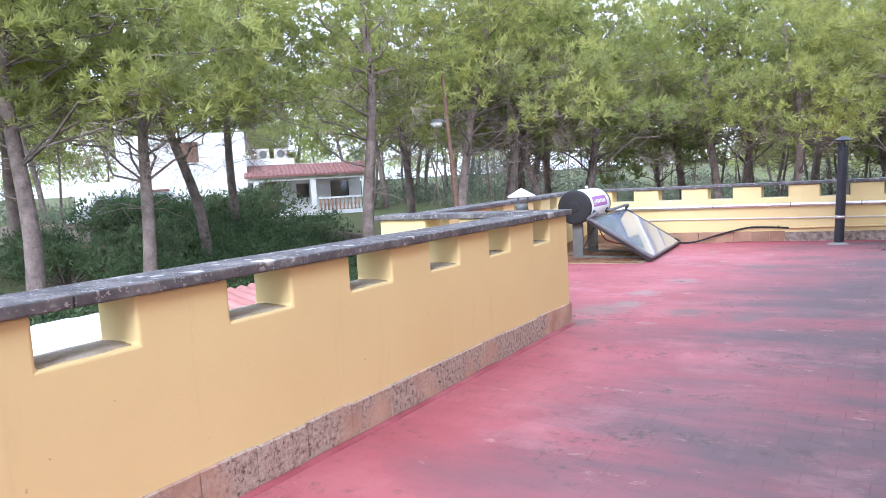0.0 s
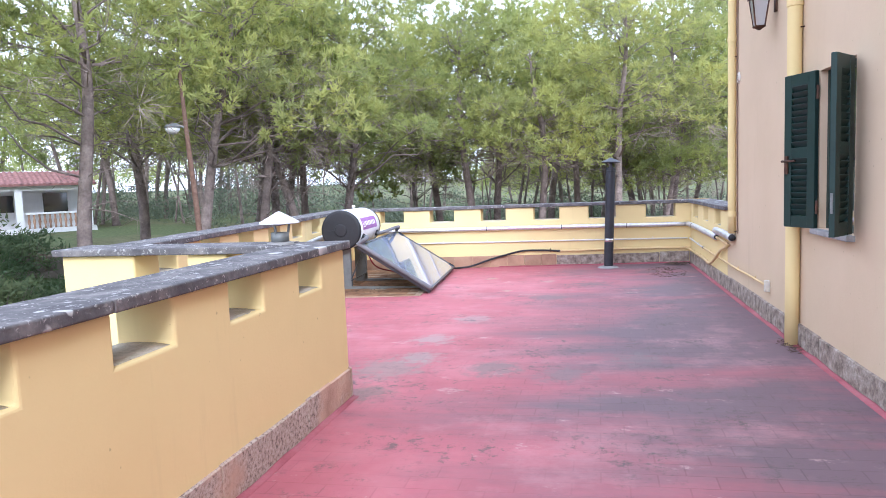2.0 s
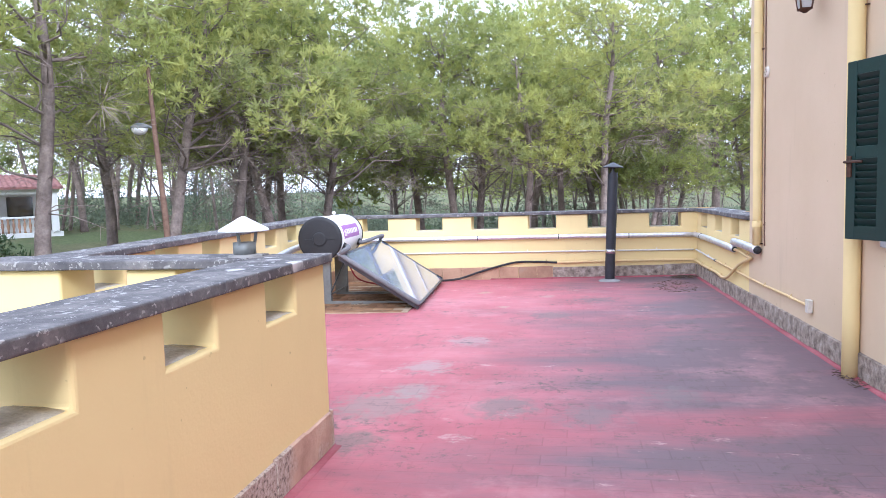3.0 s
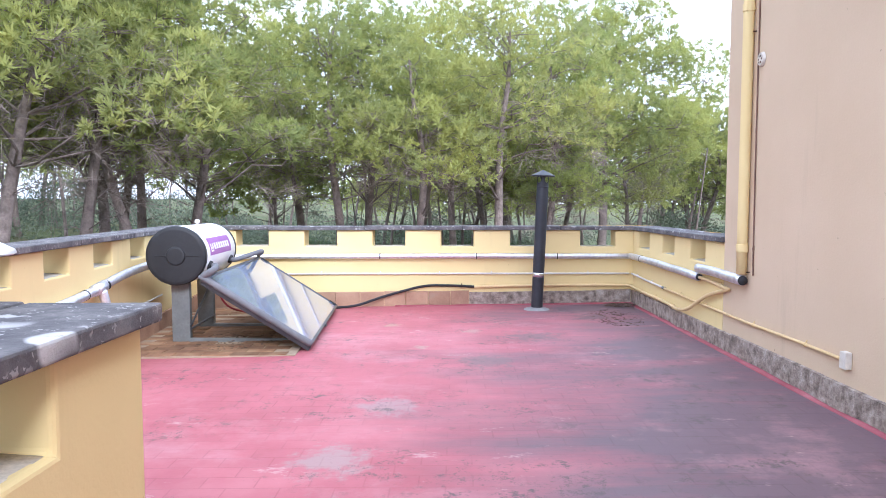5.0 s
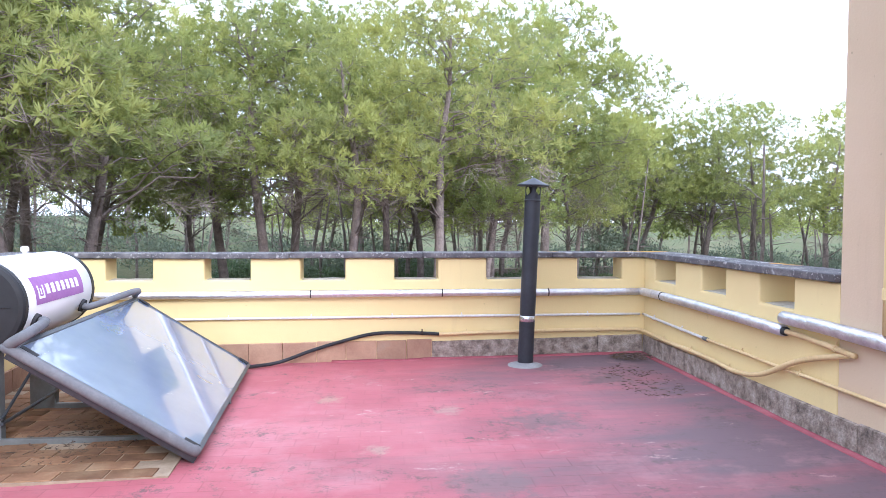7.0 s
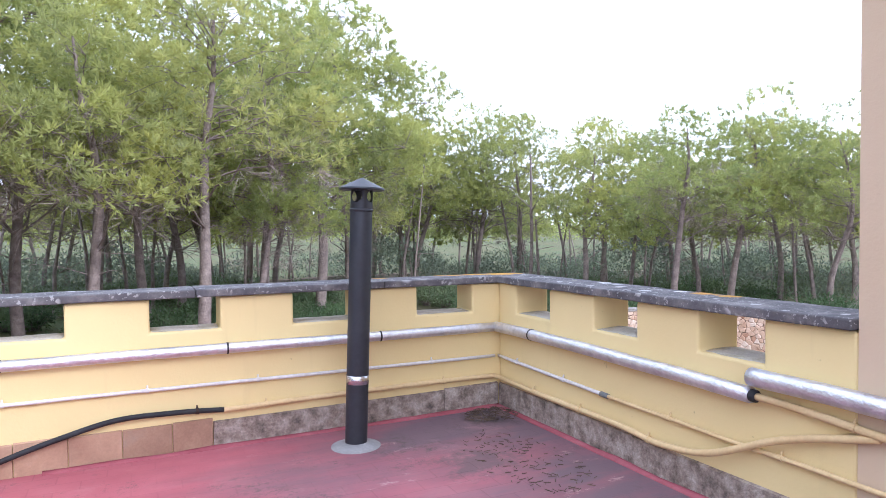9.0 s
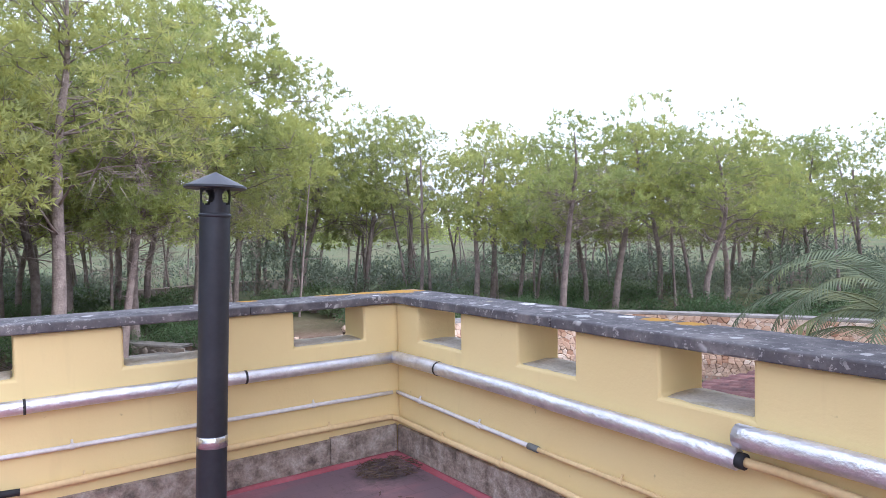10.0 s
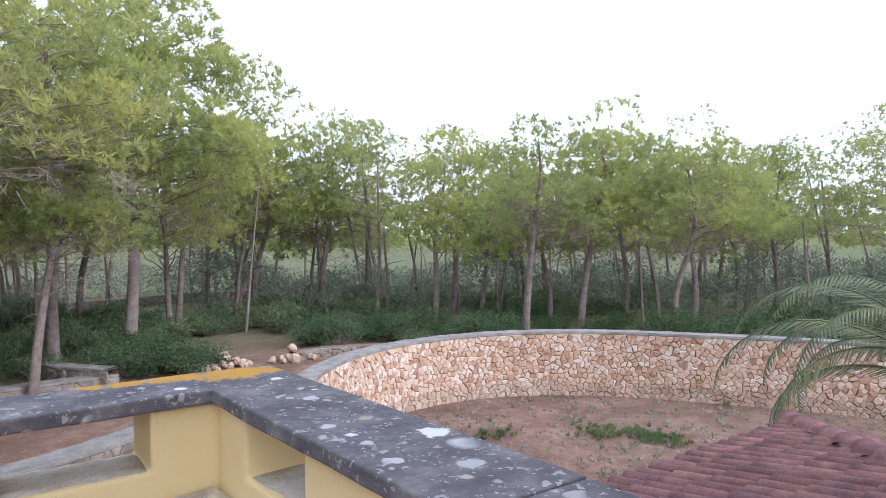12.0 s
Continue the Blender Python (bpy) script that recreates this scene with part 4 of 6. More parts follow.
run("gas_pipe", "cream painted pipe clipped above the skirting", [(-2.13, -0.024, 0.172), (-1.5, -0.024, 0.186), (-0.9, -0.024, 0.196), (-0.16, -0.024, 0.200), (-0.05, -0.05, 0.196), (-0.035, -0.2, 0.188), (-0.03, -0.8, 0.178), (-0.03, -1.5, 0.176), (-0.04, -1.86, 0.162), (-0.05, -2.2, 0.22), (-0.035, -2.62, 0.40), (-0.02, -3.05, 0.52)], 0.018, PIPE_CREAM, clips=[(-1.85, -0.024, 0.178), (-1.2, -0.024, 0.19), (-0.5, -0.024, 0.2), (-0.03, -0.55, 0.18), (-0.03, -1.1, 0.178), (-0.035, -1.75, 0.168)], steps=8)
run("hose", "black hose lying along the floor and skirting", [(-4.0, -0.30, floor_z(-4.0) + 0.03), (-3.7, -0.16, floor_z(-3.7) + 0.04), (-3.4, -0.08, 0.03), (-3.1, -0.05, 0.115), (-2.78, -0.035, 0.185), (-2.45, -0.03, 0.190), (-2.13, -0.026, 0.174)], 0.017, RUBBER, clips=[(-2.3, -0.03, 0.18)], clip_mat=IRON, steps=8)
# by the heater, along the outer parapet
run("insulated_pipe", "foil-wrapped insulated pipe on the outer parapet", [(left_x(-7.2) + 0.05, -7.2, 0.48), (left_x(-5.5) + 0.05, -5.5, 0.50), (left_x(-4.2) + 0.05, -4.2, 0.515), (left_x(-3.42) + 0.05, -3.42, 0.555)], 0.042, FOIL, bands=[(-5.6, -3.7, 0.54), (-5.6, -5.0, 0.5)], steps=8)
run("insulated_pipe", "foil-wrapped pipe leading to the tank", [(left_x(-3.34) + 0.05, -3.34, 0.57), (left_x(-2.9) + 0.06, -2.9, 0.62), (-5.53, -2.4, 0.655), (-5.50, -1.9, 0.66)], 0.042, FOIL, steps=8)
run("pipe_tee", "foil-wrapped tee with a dark open end", [(left_x(-3.5) + 0.05, -3.50, 0.552), (left_x(-3.28) + 0.05, -3.28, 0.575)], 0.052, FOIL, steps=1)
run("pipe_end", "black open end of the tee", [(left_x(-3.28) + 0.065, -3.285, 0.575), (left_x(-3.28) + 0.075, -3.262, 0.578)], 0.040, RUBBER, steps=1)
run("insulated_pipe", "foil-wrapped pipe bending down to the skirting", [(left_x(-3.4) + 0.08, -3.40, 0.54), (left_x(-3.4) + 0.10, -3.38, 0.42), (left_x(-3.4) + 0.09, -3.36, 0.30), (left_x(-3.5) + 0.07, -3.50, 0.18), (left_x(-3.8) + 0.06, -3.8, 0.10), (left_x(-4.4) + 0.06, -4.4, 0.06), (left_x(-5.6) + 0.06, -5.6, 0.05), (left_x(-7.2) + 0.06, -7.2, 0.04)], 0.040, FOIL, steps=8, bands=[(-5.59, -3.66, 0.13)])
run("conduit", "thin grey conduit to a junction box", [(left_x(-3.5) + 0.015, -3.50, 0.20), (left_x(-2.6) + 0.015, -2.6, 0.235), (left_x(-1.6) + 0.015, -1.6, 0.27)], 0.011, PIPE_WHITE)
jb = thing("junction_box", (left_x(-3.58), -3.58, 0.13), "small cream plastic junction box on the wall", "junction box")
part("lid", soft_box(left_x(-3.58) + 0.002, -3.64, 0.13, left_x(-3.58) + 0.06, -3.52, 0.23, 0.006), PLASTIC_CREAM, jb)
sb = thing("socket_box", (right_x(-4.88), -4.88, 0.27), "small cream plastic box on the house wall", "junction box")
part("lid", soft_box(right_x(-4.88) - 0.045, -4.915, 0.25, right_x(-4.88) - 0.002, -4.845, 0.36, 0.006), PLASTIC_CREAM, sb)


# ---- downpipes on the house ----
def downpipe(label, x, y, r, z0, z1, collars):
    t = thing("downpipe", (x, y, z0), label, "downpipe", "downpipes of the house")
    part("tube", rings(bmesh.new(), [(x, y, z) for z in np.linspace(z0, z1, 12)], r, 20), YELLOW, t, smooth=True)
    for z in collars:
        part("collar", rings(bmesh.new(), [(x, y, z + d) for d in (-0.03, -0.028, 0.03, 0.032)], [r, r + 0.006, r + 0.006, r], 20), YELLOW, t)
        part("wall_clip", rings(bmesh.new(), [(x + r * 0.5, y - r, z - 0.2), (right_x(y), y - r - 0.01, z - 0.2)], 0.006, 6), IRON, t)


downpipe("thick yellow-painted downpipe on the house wall", right_x(-5.8) - 0.056, -5.80, 0.055, floor_z(0) - 0.02, 5.5, (2.72,))
downpipe("slim yellow-painted downpipe at the house corner", right_x(-3.41) - 0.046, -3.41, 0.043, 0.70, 5.5, (0.92, 2.9))
run("cable", "thin cable clipped down the house wall", [(-0.008, -3.53, 4.6), (-0.008, -3.52, 2.4), (-0.008, -3.53, 1.0), (-0.008, -3.54, 0.70)], 0.006, WOOD_POLE, clips=[(-0.008, -3.52, 0.92)])
VENT = Vector((right_x(-3.58), -3.58, 2.45))
vent = thing("vent_rose", VENT, "small round cream vent rose on the wall", "vent")
part("ring", rings(bmesh.new(), [VENT + Vector((-0.002, 0, 0)), VENT + Vector((-0.022, 0, 0))], [0.06, 0.05], 20, True), PLASTIC_CREAM, vent)
for k in range(6):
    p = VENT + Vector((-0.0235, 0.028 * math.cos(k * 1.047), 0.028 * math.sin(k * 1.047)))
    part("hole", rings(bmesh.new(), [p, p - Vector((0.002, 0, 0))], 0.008, 10), IRON, vent)


# ---- shutters ----
def shutter_leaf(hinge, free, z0, z1, label, handle):
    hx, hy = hinge
    d = Vector((free[0] - hx, free[1] - hy, 0))
    w, ang = d.length, math.atan2(d.y, d.x)
    m = Matrix.Translation((hx, hy, z0)) @ Matrix.Rotation(ang, 4, "Z")
    high, th, st = z1 - z0, 0.036, 0.075
    t = thing("shutter", (hx, hy, z0), label, "shutter", "shutters of the window")
    for a, b in ((0, st), (w - st, w)):
        part("stile", soft_box(a, -th / 2, 0, b, th / 2, high, 0.004, m), SHUTTER, t)
    mid = high * 0.49
    for a, b in ((0, 0.09), (mid - 0.04, mid + 0.04), (high - 0.09, high)):
        part("rail", soft_box(st, -th / 2 + 0.002, a, w - st, th / 2 - 0.002, b, 0.003, m), SHUTTER, t)
    for lo, hi in ((0.09, mid - 0.04), (mid + 0.04, high - 0.09)):
        n = int((hi - lo) / 0.043)
        for k in range(n):
            z = lo + (k + 0.5) * (hi - lo) / n
            tip = m @ Matrix.Translation((w / 2, 0, z)) @ Matrix.Rotation(radians(58), 4, "X")
            part("slat", box(bmesh.new(), -(w / 2 - st), -0.029, -0.0035, w / 2 - st, 0.029, 0.0035, tip), SHUTTER, t)
    for z in (0.16, high - 0.16):
        part("hinge", rings(bmesh.new(), [m @ Vector((-0.008, 0.0, z - 0.05)), m @ Vector((-0.008, 0.0, z + 0.05))], 0.010, 10), IRON, t)
    if handle:
        p = m @ Vector((w - 0.03, th / 2, mid - 0.06))
        side = (m.to_3x3() @ Vector((0, 1, 0)))
        along = (m.to_3x3() @ Vector((1, 0, 0)))
        h = part("handle", soft_box(w - 0.05, th / 2, mid - 0.16, w - 0.015, th / 2 + 0.012, mid - 0.02, 0.003, m), IRON, t, "dark metal handle")
        part("lever", rings(bmesh.new(), [p + side * 0.012, p + side * 0.045, p + side * 0.045 - along * 0.14], 0.009, 8), IRON, h)
    else:
        part("latch", soft_box(w, -0.008, 0.15, w + 0.008, 0.008, 0.28, 0.002, m), GALV, t)


shutter_leaf((right_x(-6.25) - 0.025, -6.25), (-0.025, -5.965), 0.955, 2.125, "dark green louvred shutter swung open with a handle", True)
shutter_leaf((right_x(-6.92) - 0.025, -6.92), (-0.05, -7.15), 0.965, 2.11, "dark green louvred shutter standing out from the wall", False)


# ---- wall lantern ----
def lantern():
    c = Vector((-0.035, -5.06, 2.70))
    t = thing("wall_lantern", c, "rusty iron wall lantern with clear panes", "lantern")
    lo, hi = 0.055, 0.10
    for k in range(4):
        a, b = math.pi / 4 + k * math.pi / 2, math.pi / 4 + (k + 1) * math.pi / 2
        p = c + Vector((math.cos(a) * lo, math.sin(a) * lo, 0))
        q = c + Vector((math.cos(a) * hi, math.sin(a) * hi, 0.25))
        p2 = c + Vector((math.cos(b) * lo, math.sin(b) * lo, 0))
        q2 = c + Vector((math.cos(b) * hi, math.sin(b) * hi, 0.25))
        part("corner_bar", rings(bmesh.new(), [p, q], 0.007, 8), IRON, t)
        part("rim", rings(bmesh.new(), [p, p2], 0.007, 8), IRON, t)
        part("rim", rings(bmesh.new(), [q, q2], 0.008, 8), IRON, t)
        bm = bmesh.new()
        for off in (0, 0.003):
            sh = (c + Vector((0, 0, 0.12)) - (p + q2) / 2).normalized() * off
            bm.faces.new([bm.verts.new(v + sh) for v in (p, p2, q2, q)])
        part("pane", bm, PANE_LIGHT, t)
    part("base", rings(bmesh.new(), [c + Vector((0, 0, d)) for d in (-0.03, -0.01, 0.0)], [0.012, 0.04, 0.06], 12), IRON, t)
    part("roof", rings(bmesh.new(), [c + Vector((0, 0, d)) for d in (0.25, 0.26, 0.34, 0.38)], [0.125, 0.12, 0.04, 0.015], 4), IRON, t)
    part("bracket", rings(bmesh.new(), spline([c + Vector((0, 0, 0.37)), c + Vector((0.05, 0, 0.45)), c + Vector((0.14, 0, 0.42)), Vector((right_x(c.y), c.y, c.z + 0.25))], 6), 0.010, 8), IRON, t)
    part("wall_plate", soft_box(right_x(c.y) - 0.02, c.y - 0.035, c.z + 0.12, right_x(c.y) - 0.002, c.y + 0.035, c.z + 0.38, 0.004), IRON, t)


PANE_LIGHT = glass("lantern_glass", (0.45, 0.45, 0.46), 0.15)
lantern()


# ---- bare clay tiles under the heater, debris ----
def bare_tiles():
    rnd = random.Random(8)
    bed = thing("bare_tiles", (-4.8, -1.6, floor_z(-4.8)), "patch of bare unpainted clay floor tiles with sandy joints", "floor tiles", kind="structure")
    bm = bmesh.new()
    c = [(left_x(-3.06) + 0.02, -3.06), (-3.86, -3.02), (-4.02, -0.03), (left_x(-0.03) + 0.02, -0.03)]
    lo = [bm.verts.new((x, y, floor_z(x) - 0.02)) for x, y in c]
    hi = [bm.verts.new((x, y, floor_z(x) + 0.0125)) for x, y in c]
    bm.faces.new(hi), bm.faces.new(lo[::-1])
    for k in range(4):
        bm.faces.new((lo[k], lo[(k + 1) % 4], hi[(k + 1) % 4], hi[k]))
    part("mortar_bed", bm, MORTAR, bed)
    shapes = []
    for k in range(4):
        b = soft_box(-0.128, -0.062, -0.006, 0.128, 0.062, 0.006, 0.003)
        me = bpy.data.meshes.new("tile")
        b.to_mesh(me), b.free()
        me.materials.append(CLAY_TILE)
        shapes.append(me)
    row = 0
    y = -2.96
    while y < -0.1:
        x = left_x(y) + 0.16 + (0.13 if row % 2 else 0)
        while x < -4.02:
            if rnd.random() > 0.06:
                t = new("tile", shapes[rnd.randrange(4)])
                t.parent = bed
                t.matrix_parent_inverse = world_of(bed).inverted()
                t.matrix_basis = Matrix.Translation((x, y, floor_z(x) + 0.0125 + rnd.uniform(-0.003, 0.001))) @ Euler((0, -0.024, rnd.uniform(-0.01, 0.01))).to_matrix().to_4x4()
            x += 0.265
        y += 0.133
        row += 1


def litter(name, label, cx, cy, rx, ry, count, seed):
    rnd = random.Random(seed)
    bm = bmesh.new()
    for _ in range(count):
        a, q = rnd.uniform(0, 6.28), math.sqrt(rnd.random())
        x, y = cx + math.cos(a) * q * rx, cy + math.sin(a) * q * ry
        d = rnd.uniform(0, 6.28)
        n = rnd.uniform(0.02, 0.05)
        z = floor_z(x) + 0.014 + rnd.uniform(0, 0.02) * (1 - q)
        rings(bm, [(x, y, z), (x + math.cos(d) * n, y + math.sin(d) * n, z + rnd.uniform(-0.004, 0.006))], 0.0025, 3)
    tagged(link_mesh(name, bm, LITTER), label, "debris", kind="stuff")


litter("dry_needles", "heap of dry brown pine needles in the corner", -0.22, -0.25, 0.20, 0.18, 260, 1)
litter("dry_needles", "dry brown pine needles under the heater", -4.6, -2.3, 0.5, 0.5, 420, 2)
litter("dry_needles", "scattered dry pine needles along the skirting", -0.5, -1.2, 0.3, 0.6, 160, 3)
litter("dry_needles", "dry leaves by the downpipe", 0.03, -5.92, 0.06, 0.25, 60, 4)


# ---- rubble garden wall on a curve ----
def cell(points, i):
    """The patch of wall nearest to point i, cut by its neighbours."""
    px, pz = points[i]
    poly = [(px - 0.5, pz - 0.4), (px + 0.5, pz - 0.4), (px + 0.5, pz + 0.4), (px - 0.5, pz + 0.4)]
    for j, (qx, qz) in enumerate(points):
        if j == i or abs(qx - px) > 0.7 or abs(qz - pz) > 0.7:
            continue
        mx, mz, nx, nz = (px + qx) / 2, (pz + qz) / 2, qx - px, qz - pz
        out = []
        for a, b in zip(poly, poly[1:] + poly[:1]):
            da, db = (a[0] - mx) * nx + (a[1] - mz) * nz, (b[0] - mx) * nx + (b[1] - mz) * nz
            if da <= 0:
                out.append(a)
            if da * db < 0:
                t = da / (da - db)
                out.append((a[0] + (b[0] - a[0]) * t, a[1] + (b[1] - a[1]) * t))
        poly = out
        if len(poly) < 3:
            return []
    return poly


def rubble_wall(name, label, control, high, thick, size, seed, parts_max=300, cap=True, stone=None, near=None):
    rnd = random.Random(seed)
    line = spline([(x, y, 0) for x, y in control], 16)
    dist = [0.0]
    for a, b in zip(line, line[1:]):
        dist.append(dist[-1] + (b - a).length)

    def at(s):
        k = max(1, min(len(dist) - 1, int(np.searchsorted(dist, s))))
        f = (s - dist[k - 1]) / (dist[k] - dist[k - 1])
        p = line[k - 1].lerp(line[k], f)
        w = (line[k] - line[k - 1]).normalized()
        return p, Vector((w.y, -w.x, 0))

    total = dist[-1]
    wall = thing(name, (*control[0], ground_z(*control[0])), label, "stone wall", kind="structure")
    bm = bmesh.new()
    rows = []
    for k in range(int(total / 0.4) + 1):
        p, nrm = at(min(total, k * 0.4))
        g = ground_z(p.x, p.y)
        rows.append([bm.verts.new((q.x, q.y, z)) for q, z in ((p, g - 0.3), (p, g + high), (p - nrm * thick, g + high), (p - nrm * thick, g - 0.3))])
    for a, b in zip(rows, rows[1:]):
        for e in range(4):
            bm.faces.new((a[e], a[(e + 1) % 4], b[(e + 1) % 4], b[e]))
    part("core", bm, RUBBLE_JOINT, wall)
    if cap:
        bm = bmesh.new()
        rows = []
        for k in range(int(total / 0.25) + 1):
            p, nrm = at(min(total, k * 0.25))
            g = ground_z(p.x, p.y) + high
            w = 0.02 * noise.noise(Vector((k * 0.7, 0, 0)))
            rows.append([bm.verts.new((q.x, q.y, z)) for q, z in ((p + nrm * 0.05, g + 0.004), (p + nrm * (0.04 + w), g + 0.07 + w), (p - nrm * (thick + 0.04), g + 0.07 - w), (p - nrm * (thick + 0.05), g + 0.004))])
        for a, b in zip(rows, rows[1:]):
            for e in range(4):
                bm.faces.new((a[e], a[(e + 1) % 4], b[(e + 1) % 4], b[e]))
        part("cap", bm, RUBBLE_CAP, wall, "pale mortar cap")
    pts, z, row = [], size * 0.45, 0
    while z < high:
        s = size * 0.5 * (row % 2)
        while s < total:
            pts.append((s + rnd.uniform(-0.46, 0.46) * size, z + rnd.uniform(-0.42, 0.42) * size))
            s += size * 1.12
        z += size * 0.86
        row += 1
    rest = bmesh.new()
    made = 0
    for i in range(len(pts)):
        poly = [(a + rnd.uniform(-0.10, 0.10) * size, b + rnd.uniform(-0.10, 0.10) * size) for a, b in cell(pts, i)]
        poly = [(min(total, max(0, a)), min(high - 0.005, max(-0.05, b))) for a, b in poly]
        if len(poly) < 3:
            continue
        cx, cz = sum(a for a, _ in poly) / len(poly), sum(b for _, b in poly) / len(poly)
        proud = rnd.uniform(0.025, 0.06)
        p, _ = at(max(0, min(total, cx)))
        own = near is None or near(p)
        bm = bmesh.new() if own and made < parts_max else rest
        loops = []
        for shrink, lift in ((0.98, -0.01), (0.93, proud * 0.6), (0.66, proud)):
            ring = []
            for a, b in poly:
                s2, z2 = cx + (a - cx) * shrink, cz + (b - cz) * shrink
                q, nrm = at(max(0, min(total, s2)))
                q = q + nrm * (lift + rnd.uniform(-0.006, 0.006))
                ring.append(bm.verts.new((q.x, q.y, ground_z(q.x, q.y) + z2)))
            loops.append(ring)
        for a, b in zip(loops, loops[1:]):
            for k in range(len(a)):
                bm.faces.new((a[k], a[(k + 1) % len(a)], b[(k + 1) % len(a)], b[k]))
        bm.faces.new(loops[-1])
        if bm is not rest:
            part("stone", bm, stone or RUBBLE, wall)
            made += 1
    tagged(part("stones", rest, STONE_REST if stone is None else stone, wall), kind="stuff")
    return wall


def island_stone():
    m, n, l, b = material("warm_rubble_stones", 0.92, 0, 0.2)
    geo = n.new("ShaderNodeNewGeometry")
    col = ramp_of(n, l, geo.outputs["Random Per Island"], [(0.0, (0.44, 0.26, 0.17)), (0.25, (0.58, 0.40, 0.28)), (0.65, (0.66, 0.49, 0.37)), (1.0, (0.72, 0.61, 0.51))])
    small = noise_of(n, l, geo.outputs["Position"], 14, 5, 0.7)
    l.new(mix_of(n, l, 0.5, col, ramp_of(n, l, small, [(0.3, 0.6), (0.7, 1.0)]), "MULTIPLY"), b.inputs["Base Color"])
    bump_of(n, l, b, small, 0.7, 0.02)
    return m


STONE_REST = island_stone()
rubble_wall("garden_wall", "curved warm-coloured rubble stone wall with a mortar cap", [(1.5, 4.2), (3.6, 7.8), (6.0, 10.9), (8.6, 12.5), (11.0, 12.65), (12.9, 11.75), (14.75, 10.0), (16.3, 7.5), (17.6, 5.0), (19.2, 2.2)], 1.78, 0.40, 0.145, 5, near=lambda p: p.x > 8.0)
rubble_wall("low_wall", "low field-stone wall with a pale cap beside the path", [(-2.6, 31.5), (0.6, 25.8), (2.0, 22.9), (3.3, 20.9)], 0.55, 0.5, 0.24, 6, 120, stone=FIELD_STONE)
rubble_wall("low_wall", "low wall with a broad pale cap beside the yard", [(-5.0, 19.0), (-1.0, 20.3), (1.5, 20.9), (3.7, 21.3)], 0.30, 0.6, 0.24, 12, 60, stone=FIELD_STONE)
rubble_wall("low_wall", "low gravel-topped edge wall across the yard", [(-4.0, 11.6), (0.4, 12.6), (2.6, 13.6), (4.4, 14.8)], 0.16, 0.7, 0.22, 13, 60, stone=FIELD_STONE)
rubble_wall("low_wall", "low dry-stone wall in front of the bushes", [(9.6, 20.9), (11.2, 21.2), (13.8, 20.6)], 0.34, 0.4, 0.20, 7, 60, cap=False, stone=FIELD_STONE)
rubble_wall("low_wall", "low dry-stone terrace wall far in the wood", [(2.0, 45.0), (20.0, 48.0), (40.0, 38.0), (52.0, 24.0)], 0.7, 0.6, 0.5, 8, 60, cap=False, stone=FIELD_STONE)
rubble_wall("low_wall", "low dry-stone wall before the white house", [(-33.0, 0.5), (-24.0, 5.8), (-20.5, 8.6), (-17.0, 12.0)], 0.8, 0.6, 0.4, 9, 60, cap=False, stone=FIELD_STONE)


def rock(seed, r):
    rnd = random.Random(seed)
    bm = bmesh.new()
    bmesh.ops.create_icosphere(bm, subdivisions=1, radius=r)
    for v in bm.verts:
        v.co *= rnd.uniform(0.72, 1.1)
        v.co.z *= 0.75
    return bm


def stone_heap(cx, cy, n, seed, label):
    rnd = random.Random(seed)
    t = thing("stone_heap", (cx, cy, ground_z(cx, cy)), label, "stones")
    for k in range(n):
        r = rnd.uniform(0.10, 0.19)
        a, q = rnd.uniform(0, 6.28), math.sqrt(rnd.random())
        lift = (1 - q) * 0.5
        x, y = cx + math.cos(a) * q * 0.95, cy + math.sin(a) * q * 0.55
        bm = rock(seed * 100 + k, r)
        bmesh.ops.transform(bm, matrix=pose(x, y, ground_z(x, y) + r * 0.3 + lift * rnd.random(), rnd.uniform(0, 90), rnd.uniform(0, 90), rnd.uniform(0, 360)), verts=bm.verts)
        part("stone", bm, RUBBLE, t)


stone_heap(7.2, 21.6, 45, 3, "heap of pale field stones at the path's edge")
stone_heap(9.6, 21.2, 26, 4, "small heap of pale field stones")


# ---- low tiled roof beside the terrace ----
def barrel(length, r0, r1, n=8):
    bm = bmesh.new()
    rows = []
    for x, r in ((0, r0), (length, r1)):
        ring = []
        for k in range(n + 1):
            a = math.pi * k / n
            ring.append((bm.verts.new((x, math.cos(a) * r, math.sin(a) * r * 0.8)), bm.verts.new((x, math.cos(a) * (r - 0.014), math.sin(a) * (r - 0.014) * 0.8))))
        rows.append(ring)
    a, b = rows
    for k in range(n):
        bm.faces.new((a[k][0], b[k][0], b[k + 1][0], a[k + 1][0]))
        bm.faces.new((a[k][1], a[k + 1][1], b[k + 1][1], b[k][1]))
        bm.faces.new((a[k][0], a[k + 1][0], a[k + 1][1], a[k][1]))
        bm.faces.new((b[k][0], b[k][1], b[k + 1][1], b[k + 1][0]))
    for k in (0, n):
        bm.faces.new((a[k][0], a[k][1], b[k][1], b[k][0]))
    me = bpy.data.meshes.new("roof_tile")
    bm.to_mesh(me), bm.free()
    me.materials.append(ROOF_TILE)
    me.shade_smooth()
    return me


